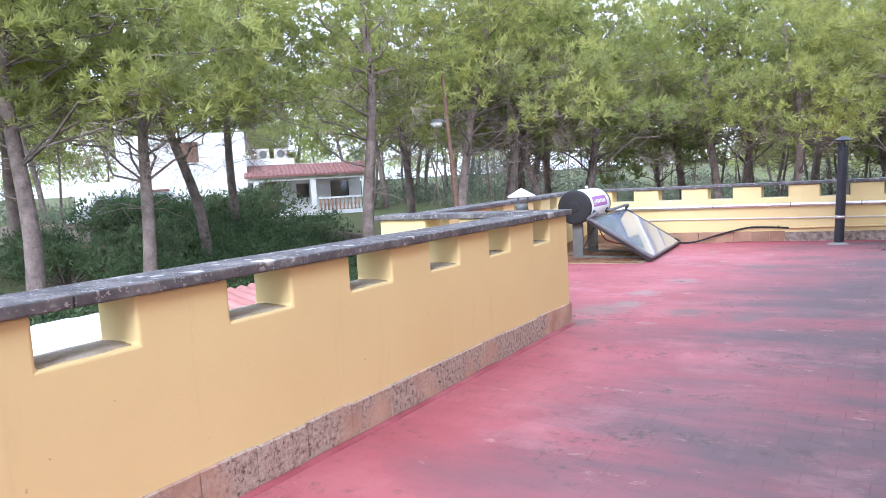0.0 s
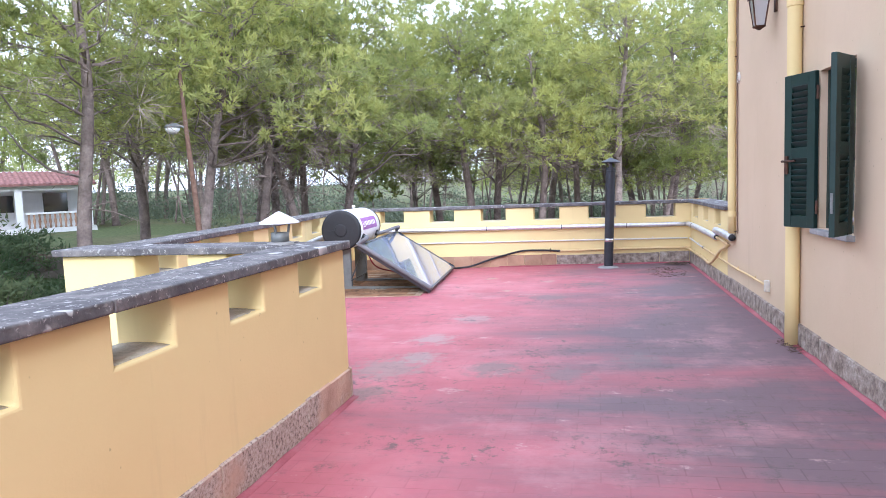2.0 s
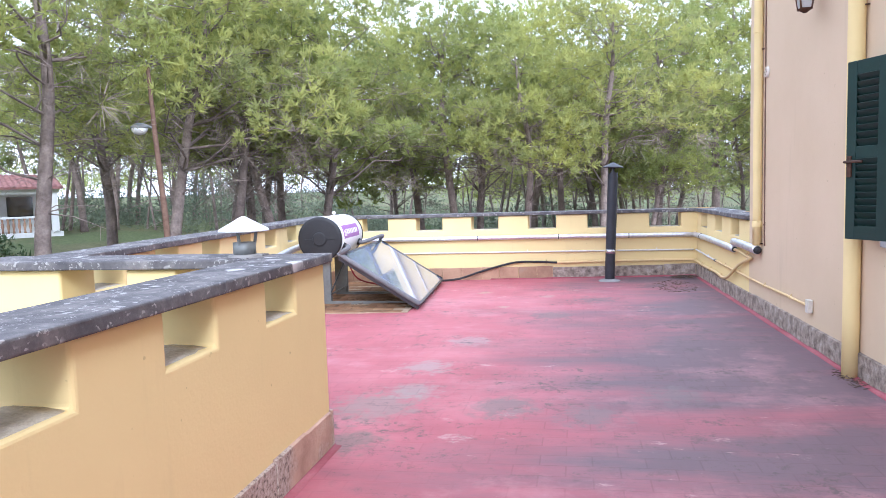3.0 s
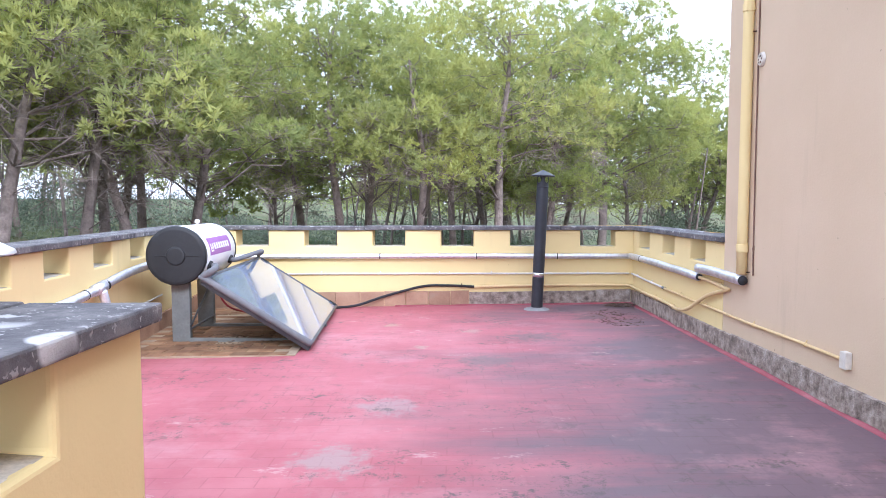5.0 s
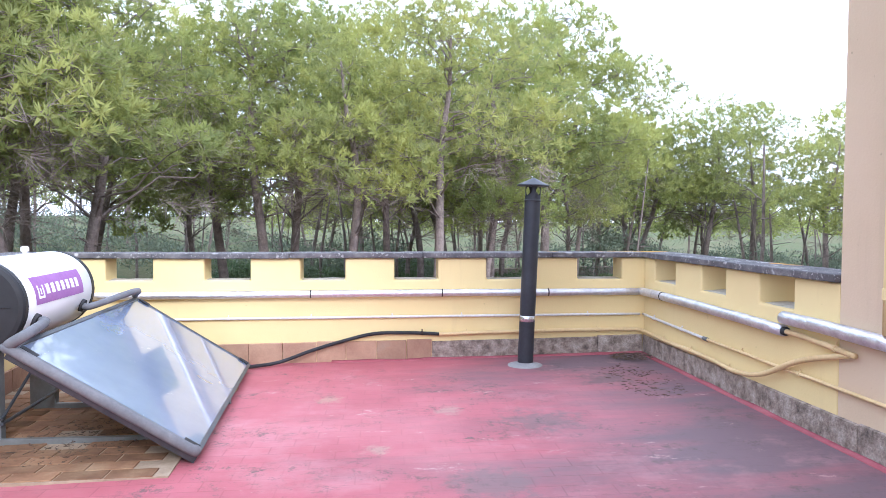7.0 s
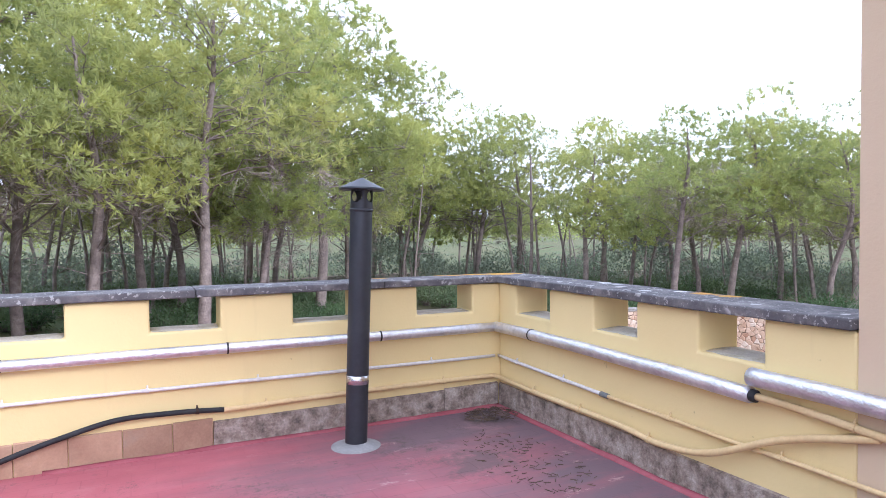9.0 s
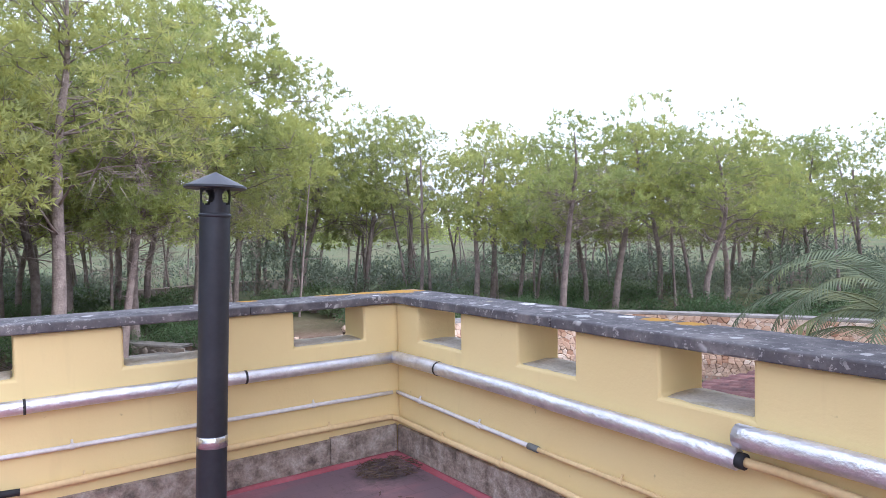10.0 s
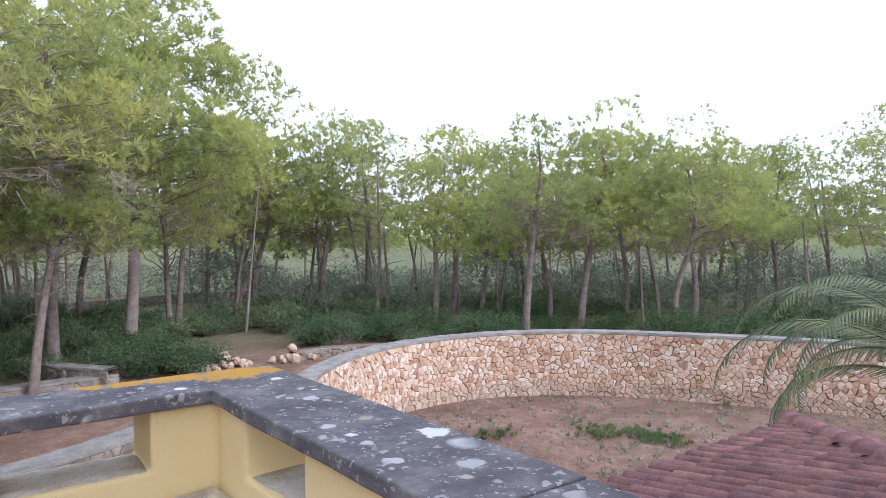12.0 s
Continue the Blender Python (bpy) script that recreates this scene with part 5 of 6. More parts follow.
def tiled_annex():
    """A hipped roof: one face falls to the north, one to the east, round tiles along the hip."""
    rnd = random.Random(21)
    eave_y, eave_z, top_y, top_z = 1.08, -0.52, -2.93, 0.19
    x0, x1 = 0.45, 6.45
    pitch = (top_z - eave_z) / (eave_y - top_y)
    apex = x1 - (eave_y - top_y)
    t = thing("annex", (3.4, -1.0, -3.1), "low annex with a hipped roof of old red barrel tiles", "annex building")
    part("wall", box(bmesh.new(), x0, top_y, -3.15, x1 - 0.3, eave_y - 0.3, eave_z - 0.03), YELLOW, t)
    bm = bmesh.new()
    plan = ((x0 - 0.02, eave_y, eave_z), (x1, eave_y, eave_z), (x1, top_y, eave_z), (apex, top_y, top_z), (x0 - 0.02, top_y, top_z))
    hi = [bm.verts.new(v) for v in plan]
    lo = [bm.verts.new((x, y, eave_z - 0.06)) for x, y, z in plan]
    bm.faces.new((hi[0], hi[1], hi[3], hi[4])), bm.faces.new((hi[1], hi[2], hi[3])), bm.faces.new(lo[::-1])
    for k in range(5):
        bm.faces.new((hi[k], lo[k], lo[(k + 1) % 5], hi[(k + 1) % 5]))
    roof = part("roof", bm, CEMENT, t)
    shape = barrel(0.44, 0.085, 0.070)
    slope = math.atan(pitch)

    def lay(name, x, y, z, heading, tip, grow=1.0):
        o = new(name, shape)
        o.parent = roof
        o.matrix_parent_inverse = world_of(roof).inverted()
        o.matrix_basis = Matrix.Translation((x, y, z + rnd.uniform(0, 0.010))) @ Matrix.Rotation(heading + rnd.uniform(-0.03, 0.03), 4, "Z") @ Euler((rnd.uniform(-0.05, 0.05), -tip + 0.02, 0)).to_matrix().to_4x4() @ Matrix.Diagonal((1, grow, grow, 1))

    x = x1 - 0.20
    while x > x0 + 0.05:
        s = -0.05 + rnd.uniform(0, 0.05)
        while s < (eave_y - top_y) - 0.35 and s < x1 - x - 0.15:
            lay("roof_tile", x + rnd.uniform(-0.008, 0.008), eave_y - s, eave_z + s * pitch + 0.016, -math.pi / 2, slope)
            s += 0.355
        x -= 0.178
    y = eave_y - 0.25
    while y > top_y + 0.1:
        s = -0.05 + rnd.uniform(0, 0.05)
        while s < eave_y - y - 0.15:
            lay("roof_tile", x1 - s, y, eave_z + s * pitch + 0.016, math.pi, slope)
            s += 0.355
        y -= 0.178
    s = -0.06
    while s < (eave_y - top_y) - 0.3:
        lay("hip_tile", x1 - s, eave_y - s, eave_z + s * pitch + 0.055, -math.pi * 0.75, math.atan(pitch * 0.7071), 1.45)
        s += 0.255


tiled_annex()


# ---- roofs seen through the near parapet ----
def lower_roofs():
    t = thing("lower_roof", (-9.0, -9.0, -3.1), "low white-painted flat roof below the terrace", "roof")
    part("wall", box(bmesh.new(), -11.0, -11.5, -3.1, -8.0, -7.3, -0.60), WHITEWASH, t)
    bm = bmesh.new()
    rows = []
    for x in np.linspace(-11.2, -7.8, 24):
        rows.append([bm.verts.new((x, y, -0.50 + 0.05 * noise.noise(Vector((x * 1.3, y * 1.3, 0))) + (0.03 * noise.noise(Vector((x * 4, y * 4, 5)))))) for y in np.linspace(-11.6, -7.2, 30)])
    for a, b in zip(rows, rows[1:]):
        for k in range(len(a) - 1):
            bm.faces.new((a[k], a[k + 1], b[k + 1], b[k]))
    ob = part("roof_skin", bm, WHITEWASH, t, "creased white roof skin")
    s = ob.modifiers.new("sheet", "SOLIDIFY")
    s.thickness = 0.06
    p = thing("lower_roof", (-9.6, -5.3, -3.1), "low pink-painted roof with a scalloped tile edge", "roof")
    part("wall", box(bmesh.new(), -10.6, -7.0, -3.1, -8.4, -3.6, -0.95), YELLOW, p)
    shape = barrel(2.6, 0.13, 0.12)
    shape.materials[0] = PINK_ROOF
    for k in range(14):
        o = new("roof_tile", shape)
        o.parent = p
        o.matrix_parent_inverse = world_of(p).inverted()
        o.matrix_basis = Matrix.Translation((-8.1, -7.0 + k * 0.255, -0.95)) @ Euler((0, -0.20, math.pi)).to_matrix().to_4x4()
    part("roof_bed", box(bmesh.new(), -2.6, 0, -0.06, 0, 3.6, 0.02, Matrix.Translation((-8.1, -7.1, -0.95)) @ Euler((0, 0.20, 0)).to_matrix().to_4x4()), PINK_ROOF, p)


lower_roofs()


# ---- white house among the pines ----
def white_house():
    base = Vector((-34.2, 14.0, ground_z(-33, 13)))
    front = Vector((0.63, 0.74, 0)).normalized()
    turn = math.atan2(front.y, front.x)
    m = Matrix.Translation((base.x, base.y, 0)) @ Matrix.Rotation(turn, 4, "Z")
    g = base.z
    t = thing("white_house", (base.x, base.y, g), "white plastered country house with a tiled porch", "house")

    def b(x0, y0, z0, x1, y1, z1):
        return box(bmesh.new(), x0, y0, z0, x1, y1, z1, m)

    # local x runs along the front, local y to the back
    part("wall", b(-6.0, 0.0, g - 0.6, 1.2, 6.0, g + 5.3), WHITEWASH, t)
    part("wall", b(1.203, 1.8, g - 0.6, 8.4, 6.0, g + 3.3), WHITEWASH, t)
    part("side_wing", b(-8.5, 0.6, g - 0.6, -6.003, 6.0, g + 2.7), WHITEWASH, t)
    part("parapet", b(1.203, 1.75, g + 3.3, 4.2, 1.95, g + 3.7), WHITEWASH, t)
    porch = part("porch_floor", b(1.203, -0.6, g - 0.6, 8.6, 1.797, g + 0.25), WHITEWASH, t)
    bm = bmesh.new()
    rows = []
    for k in range(61):
        x = 1.0 + k * 0.128
        up = 0.05 * abs(math.sin(k * math.pi / 2))
        rows.append([bm.verts.new(m @ Vector((x, y, z))) for y, z in ((-0.95, g + 2.55 + up), (1.9, g + 3.28 + up), (1.9, g + 3.2), (-0.95, g + 2.45))])
    for a, c in zip(rows, rows[1:]):
        for e in range(4):
            bm.faces.new((a[e], a[(e + 1) % 4], c[(e + 1) % 4], c[e]))
    part("porch_roof", bm, ROOF_TILE, t, "porch roof of red barrel tiles")
    part("lintel", b(1.203, -0.7, g + 2.22, 8.5, -0.45, g + 2.5), WHITEWASH, t)
    for x in (1.5, 4.9, 8.1):
        part("pillar", b(x, -0.68, g + 0.25, x + 0.32, -0.42, g + 2.218), WHITEWASH, t)
    for x0, x1 in ((1.85, 3.0), (5.3, 8.05)):
        part("rail", b(x0, -0.64, g + 0.98, x1, -0.46, g + 1.08), WHITEWASH, porch)
        for k in range(int((x1 - x0) / 0.24)):
            c = m @ Vector((x0 + 0.14 + k * 0.24, -0.55, 0))
            part("baluster", rings(bmesh.new(), [(c.x, c.y, g + d) for d in (0.25, 0.4, 0.6, 0.8, 0.98)], [0.06, 0.04, 0.075, 0.04, 0.06], 8), SKIRT_CLAY, porch, smooth=True)
    door = part("door", b(2.2, 1.74, g + 0.25, 3.1, 1.797, g + 2.2), BARK, t, "dark brown wooden door")
    part("shutter", b(1.45, 1.74, g + 0.3, 2.1, 1.79, g + 2.1), WOOD_POLE, t, "brown wooden shutter")
    for x, z, w, h, y in ((4.2, 1.1, 0.8, 0.9, 1.795), (6.4, 1.0, 1.2, 1.1, 1.795), (-2.6, 3.6, 1.1, 1.2, -0.003)):
        w1 = part("window", b(x, y - 0.03, g + z, x + w, y, g + z + h), WOOD_POLE if z > 3 else PANE_DARK, t)
        part("window_frame", b(x - 0.06, y - 0.05, g + z - 0.06, x + w + 0.06, y - 0.031, g + z), WHITEWASH, w1)
    part("awning", b(-4.9, -0.75, g + 2.0, -3.3, -0.003, g + 2.12), ROOF_TILE, t, "small red tiled canopy")
    part("gate", b(-4.7, -0.04, g, -3.5, -0.003, g + 1.9), GALV, t, "grey metal door")
    for x in (1.9, 3.0):
        a = part("air_unit", soft_box(x, 2.1, g + 3.7 - 0.1, x + 0.8, 2.5, g + 4.35, 0.02, m), PLASTIC_CREAM, t, "pale air-conditioning unit")
        c = m @ Vector((x + 0.4, 2.095, g + 4.0))
        part("fan", rings(bmesh.new(), [c, c + (m.to_3x3() @ Vector((0, -0.03, 0)))], 0.24, 16), GALV, a)


white_house()


# ---- van ----
def van():
    c = Vector((-32.6, 6.2, 0))
    g = ground_z(c.x, c.y) + 0.25
    m = Matrix.Translation((c.x, c.y, g)) @ Matrix.Rotation(math.atan2(0.74, 0.63), 4, "Z")
    t = thing("van", (c.x, c.y, g - 0.25), "silver-grey panel van parked among the trees", "van")
    paint = surface("silver_paint", [(0.3, (0.42, 0.43, 0.45)), (0.7, (0.50, 0.51, 0.53))], 2, 20, 0.3, 0.5, bump=0.0)
    bm = bmesh.new()
    side = [(-2.5, 0.35), (-2.45, 0.95), (-1.7, 1.15), (-1.0, 1.9), (2.3, 1.95), (2.5, 1.7), (2.5, 0.35)]
    a = [bm.verts.new(m @ Vector((x, -0.95, z - 0.25))) for x, z in side]
    b = [bm.verts.new(m @ Vector((x, 0.95, z - 0.25))) for x, z in side]
    for k in range(len(side)):
        bm.faces.new((a[k], a[(k + 1) % len(side)], b[(k + 1) % len(side)], b[k]))
    bm.faces.new(a[::-1]), bm.faces.new(b)
    bmesh.ops.bevel(bm, geom=list(bm.edges), offset=0.08, segments=2, affect="EDGES")
    body = part("body", bm, paint, t)
    for x0, x1 in ((-1.35, -0.45), (-0.3, 0.9), (1.05, 2.2)):
        bm = bmesh.new()
        lean = 0.35 if x0 < -1 else 0.0
        for y in (-0.956, -0.95):
            bm.faces.new([bm.verts.new(m @ Vector(q)) for q in ((x0, y, 0.95), (x1, y, 0.95), (x1, y, 1.5), (x0 + lean, y, 1.5))])
        part("side_window", bm, PANE_DARK, body)
    bm = bmesh.new()
    for d in (0, 0.006):
        bm.faces.new([bm.verts.new(m @ Vector(q)) for q in ((-1.67 - d, -0.8, 0.95 + d), (-1.67 - d, 0.8, 0.95 + d), (-1.08 - d, 0.75, 1.58 + d), (-1.08 - d, -0.75, 1.58 + d))])
    part("windscreen", bm, PANE_DARK, body)
    for x in (-1.6, 1.6):
        for y in (-0.9, 0.9):
            p = m @ Vector((x, y, 0.08))
            d = m.to_3x3() @ Vector((0, 0.1, 0))
            w = part("wheel", rings(bmesh.new(), [p - d, p - d * 0.8, p + d * 0.8, p + d], [0.29, 0.33, 0.33, 0.29], 20), RUBBER, t)
            part("rim", rings(bmesh.new(), [p - d * 1.02, p + d * 1.02], 0.19, 16), GALV, w)


van()


# ---- lamp on a rusty pole ----
def yard_lamp():
    x, y = -11.9, 4.2
    g = ground_z(x, y)
    t = thing("street_lamp", (x, y, g), "round white lamp on a leaning rust-brown pole", "street lamp")
    part("pole", rings(bmesh.new(), [(x + 0.3, y, g - 0.2), (x + 0.12, y, 1.0), (x - 0.02, y, 3.0), (x - 0.10, y, 4.6)], [0.085, 0.075, 0.06, 0.045], 12), WOOD_POLE, t, smooth=True)
    part("arm", rings(bmesh.new(), [(x - 0.02, y, 3.1), (x - 0.25, y - 0.12, 3.22)], 0.03, 8), GALV, t)
    c = Vector((x - 0.32, y - 0.16, 3.12))
    part("globe", rings(bmesh.new(), [c + Vector((0, 0, d)) for d in (-0.17, -0.14, -0.07, 0.0)], [0.03, 0.12, 0.18, 0.19], 20), PRINT_WHITE, t, "white glass bowl", True)
    part("hood", rings(bmesh.new(), [c + Vector((0, 0, d)) for d in (0.0, 0.02, 0.10, 0.13)], [0.21, 0.21, 0.11, 0.03], 20), GALV, t, "grey metal hood", True)


yard_lamp()


# ---- trees ----
def leaf_mesh(name, centres, sizes, per, length, width, flat, seed, mat, lift=0.5):
    """Many small pointed leaves round each centre."""
    rng = np.random.default_rng(seed)
    c = np.repeat(np.asarray(centres, float), per, axis=0)
    r = np.repeat(np.asarray(sizes, float), per)[:, None]
    n = len(c)
    d = rng.normal(size=(n, 3))
    d /= np.linalg.norm(d, axis=1)[:, None]
    root = c + d * r * rng.uniform(0.25, 1.0, (n, 1)) ** 0.6 * np.array([1, 1, flat])
    way = d * 0.45 + rng.normal(size=(n, 3)) * 0.55 + np.array([0, 0, lift])
    way /= np.linalg.norm(way, axis=1)[:, None]
    side = np.cross(way, d + rng.normal(size=(n, 3)) * 0.35)
    side /= np.linalg.norm(side, axis=1)[:, None]
    ln = length * rng.uniform(0.6, 1.3, (n, 1))
    wd = width * rng.uniform(0.7, 1.3, (n, 1))
    v = np.stack([root - side * wd * 0.5, root + side * wd * 0.5, root + way * ln], 1).reshape(-1, 3)
    me = bpy.data.meshes.new(name)
    me.vertices.add(len(v))
    me.vertices.foreach_set("co", v.ravel())
    me.loops.add(3 * n)
    me.loops.foreach_set("vertex_index", np.arange(3 * n))
    me.polygons.add(n)
    me.polygons.foreach_set("loop_start", np.arange(0, 3 * n, 3))
    me.update(calc_edges=True)
    me.validate()
    me.materials.append(mat)
    return me


def star_leaves(name, centres, ways, reach, per, width, seed, mat):
    """Needle tufts: leaves that radiate from each centre, mostly along its own outward way."""
    rng = np.random.default_rng(seed)
    c = np.repeat(np.asarray(centres, float), per, axis=0)
    w = np.repeat(np.asarray(ways, float), per, axis=0)
    r = np.repeat(np.asarray(reach, float), per)[:, None]
    n = len(c)
    d = rng.normal(size=(n, 3))
    d /= np.linalg.norm(d, axis=1)[:, None]
    d = d + w * 0.75
    d /= np.linalg.norm(d, axis=1)[:, None]
    side = np.cross(d, rng.normal(size=(n, 3)))
    side /= np.linalg.norm(side, axis=1)[:, None]
    root = c + d * r * rng.uniform(0.0, 0.45, (n, 1))
    tip = root + d * r * rng.uniform(0.55, 1.0, (n, 1)) + np.array([0, 0, 0.02])
    wd = width * rng.uniform(0.7, 1.3, (n, 1))
    v = np.stack([root - side * wd * 0.5, root + side * wd * 0.5, tip], 1).reshape(-1, 3)
    me = bpy.data.meshes.new(name)
    me.vertices.add(len(v))
    me.vertices.foreach_set("co", v.ravel())
    me.loops.add(3 * n)
    me.loops.foreach_set("vertex_index", np.arange(3 * n))
    me.polygons.add(n)
    me.polygons.foreach_set("loop_start", np.arange(0, 3 * n, 3))
    me.update(calc_edges=True)
    me.validate()
    me.materials.append(mat)
    return me


def pine(seed, high, spread, bare, lobes, tufts, per, reach, lean=0.6, lobe=1.45, low=-0.6, width=0.036, droop=1.3, haze=60):
    """A coast pine: bent trunk, thin limbs, and a crown of rounded lobes, each shelled with needle tufts. Returns trunk, crown and dead twigs."""
    rnd = random.Random(seed)
    bm = bmesh.new()
    a = rnd.uniform(0, 6.28)
    trunk = spline([(0, 0, -0.3), (lean * 0.3 * math.cos(a), lean * 0.3 * math.sin(a), high * 0.22), (lean * math.cos(a + 0.8), lean * math.sin(a + 0.8), high * 0.5), (lean * 1.3 * math.cos(a + 0.3), lean * 1.3 * math.sin(a + 0.3), high * 0.70), (lean * 1.2 * math.cos(a), lean * 1.2 * math.sin(a), high * 0.85)], 5)
    last = len(trunk) - 1
    thick = 0.013 * high + 0.03
    radii = [thick * (1.15 - 0.98 * k / last) for k in range(last + 1)]
    radii[0] *= 1.35
    rings(bm, trunk, radii, 9)
    base, tall = high * bare, high * (1.0 - bare)
    heart = trunk[int(0.75 * last)]
    mid_z, up_z, down_z = base + tall * 0.38, tall * 0.58, tall * 0.40
    pads, tries = [], 0
    while len(pads) < lobes and tries < lobes * 60:
        tries += 1
        ang, e = rnd.uniform(0, 6.28), math.asin(rnd.uniform(low, 1.0))
        lump = 0.92 + 0.36 * noise.noise(Vector((math.cos(ang) * 1.7, math.sin(ang) * 1.7, e * 1.6 + seed * 3.1)))
        q = lump * (rnd.uniform(0.82, 1.0) if rnd.random() < 0.8 else rnd.uniform(0.35, 0.75))
        out = math.cos(e) * spread * q
        c = Vector((heart.x + math.cos(ang) * out, heart.y + math.sin(ang) * out, mid_z + math.sin(e) * (up_z if e > 0 else down_z) * q - droop * (out / spread) ** 2))
        if any((c - o).length < lobe * 0.78 for o in pads):
            continue
        pads.append(c)
    centres, ways, sizes = [], [], []
    for c in pads:
        far = Vector((c.x - heart.x, c.y - heart.y, 0))
        f = max(bare * 0.85, min(0.93, (c.z - 0.35 * far.length - rnd.uniform(0, 0.8)) / (high * 0.85)))
        idx = max(1, min(last - 1, int(f * last)))
        p = trunk[idx]
        ln = (c - p).length
        q = [p]
        for k in range(1, 6):
            s = k / 5
            w = Vector((rnd.uniform(-1, 1), rnd.uniform(-1, 1), rnd.uniform(-1.4, 0.4))) * 0.07 * ln * (1 if k < 5 else 0)
            q.append(p.lerp(c, s) + w + Vector((0, 0, 0.10 * ln * math.sin(s * 3.14))))
        r0 = min(radii[idx] * 0.34, 0.006 * ln + 0.010)
        rings(bm, q, [r0 * (1 - 0.8 * k / 5) + 0.004 for k in range(6)], 5, False)
        size = lobe * rnd.uniform(0.68, 1.25)
        flat = rnd.uniform(0.58, 0.8)
        for _ in range(tufts):
            t, e = rnd.uniform(0, 6.28), math.asin(rnd.uniform(-0.35, 1.0))
            n = Vector((math.cos(t) * math.cos(e), math.sin(t) * math.cos(e), math.sin(e)))
            d = size * rnd.uniform(0.35, 1.0) ** 0.5 * (1 + 0.22 * noise.noise(c + n * 1.7))
            o = c + Vector((n.x * d, n.y * d, n.z * d * flat))
            centres.append(o), ways.append((n * 0.8 + Vector((0, 0, 0.35))).normalized()), sizes.append(reach * rnd.uniform(0.7, 1.25))
            if rnd.random() < 0.12:
                rings(bm, [c, c.lerp(o, 0.5) + Vector((0, 0, 0.06)), o], [0.010, 0.008, 0.004], 3, False)
    # dead twigs low on the trunk
    for _ in range(18):
        f = rnd.uniform(0.3, bare + 0.12)
        p = trunk[int(f * last)]
        turn, ln = rnd.uniform(0, 6.28), rnd.uniform(0.5, 1.9)
        e = p + Vector((math.cos(turn) * ln, math.sin(turn) * ln, ln * rnd.uniform(-0.3, 0.4)))
        rings(bm, [p, p.lerp(e, 0.5) + Vector((0, 0, 0.1)), e], [0.022, 0.014, 0.005], 4, False)
        for _ in range(3):
            s = p.lerp(e, rnd.uniform(0.4, 1))
            rings(bm, [s, s + Vector((rnd.uniform(-0.5, 0.5), rnd.uniform(-0.5, 0.5), rnd.uniform(-0.4, 0.3)))], [0.008, 0.003], 3, False)
    me = bpy.data.meshes.new("trunk")
    bm.to_mesh(me), bm.free()
    me.materials.append(BARK)
    me.shade_smooth()
    crown = star_leaves("crown", centres, ways, sizes, per, width, seed, NEEDLES)
    # fine grey sprays inside and under the crown
    at, way, size = [], [], []
    for _ in range(haze):
        t, q = rnd.uniform(0, 6.28), math.sqrt(rnd.random()) * spread * 0.85
        at.append((heart.x + math.cos(t) * q, heart.y + math.sin(t) * q, base + tall * rnd.uniform(-0.06, 0.45) - droop * 0.5 * (q / spread) ** 2))
        way.append((math.cos(t) * 0.9, math.sin(t) * 0.9, rnd.uniform(-0.9, 0.2))), size.append(rnd.uniform(0.5, 1.1))
    spray = star_leaves("dead_wood", at, way, size, 26, 0.014, seed + 90, DEAD_TWIG)
    return me, crown, spray


def plant(meshes, x, y, scale, turn, label, category="pine tree", name="pine_tree", group="pines round the house", sink=0.0, stretch=1.0):
    t = thing(name, (x, y, ground_z(x, y) - sink), label, category, group)
    t.rotation_euler = (0, 0, turn)
    t.scale = (scale, scale, scale * stretch)
    for part_name, me in zip(("trunk", "crown", "dead_wood"), meshes):
        o = new(part_name, me)
        o.parent = t
        if part_name == "dead_wood":
            tagged(o, "fine grey dead sprays", kind="stuff")
    return t


BIG = [pine(s, h, sp, b, n, tu, 14, 0.26, ln, 1.5, width=0.060) for s, h, sp, b, n, ln, tu in ((1, 13, 4.3, 0.40, 40, 0.7, 46), (2, 14, 4.6, 0.36, 50, 0.9, 70), (3, 12.5, 4.1, 0.43, 38, 1.2, 42), (4, 13.5, 4.1, 0.44, 38, 0.5, 42))]
THIN = [pine(s, h, sp, b, n, 38, 14, 0.25, ln, 1.2, width=0.060) for s, h, sp, b, n, ln in ((5, 11, 2.5, 0.45, 24, 0.6), (6, 10.5, 2.3, 0.42, 24, 0.9))]
FARPINE = [pine(s, h, 3.4, b - 0.04, 24, 40, 9, 0.36, 0.8, 1.6, width=0.125, haze=24) for s, h, b in ((7, 11.5, 0.45), (8, 10.5, 0.5), (9, 12.0, 0.40))]

# pines that stand out one by one: x, y, kind, size, turn
STANDING = [
    (-14.2, 13.2, 0, 1.0, 0.3), (-16.2, 19.0, 4, 1.15, 1.2), (-13.6, 15.8, 2, 0.98, 2.5), (-11.5, 14.4, 0, 1.0, 4.2),
    (-7.0, 18.8, 3, 1.0, 0.9), (-6.2, 21.4, 0, 1.0, 3.3), (-0.8, 18.2, 3, 1.0, 5.1), (-2.2, 26.0, 2, 1.05, 2.0),
    (5.1, 26.8, 1, 1.14, 0.6), (2.2, 24.0, 3, 1.0, 2.9), (1.2, 20.5, 5, 0.85, 1.0), (-3.7, 17.2, 4, 1.05, 0.2),
    (7.6, 30.0, 0, 0.72, 2.4), (-9.6, 24.5, 2, 1.15, 1.9), (-4.4, 31.0, 0, 1.2, 4.4), (0.6, 32.0, 2, 1.12, 0.1),
]
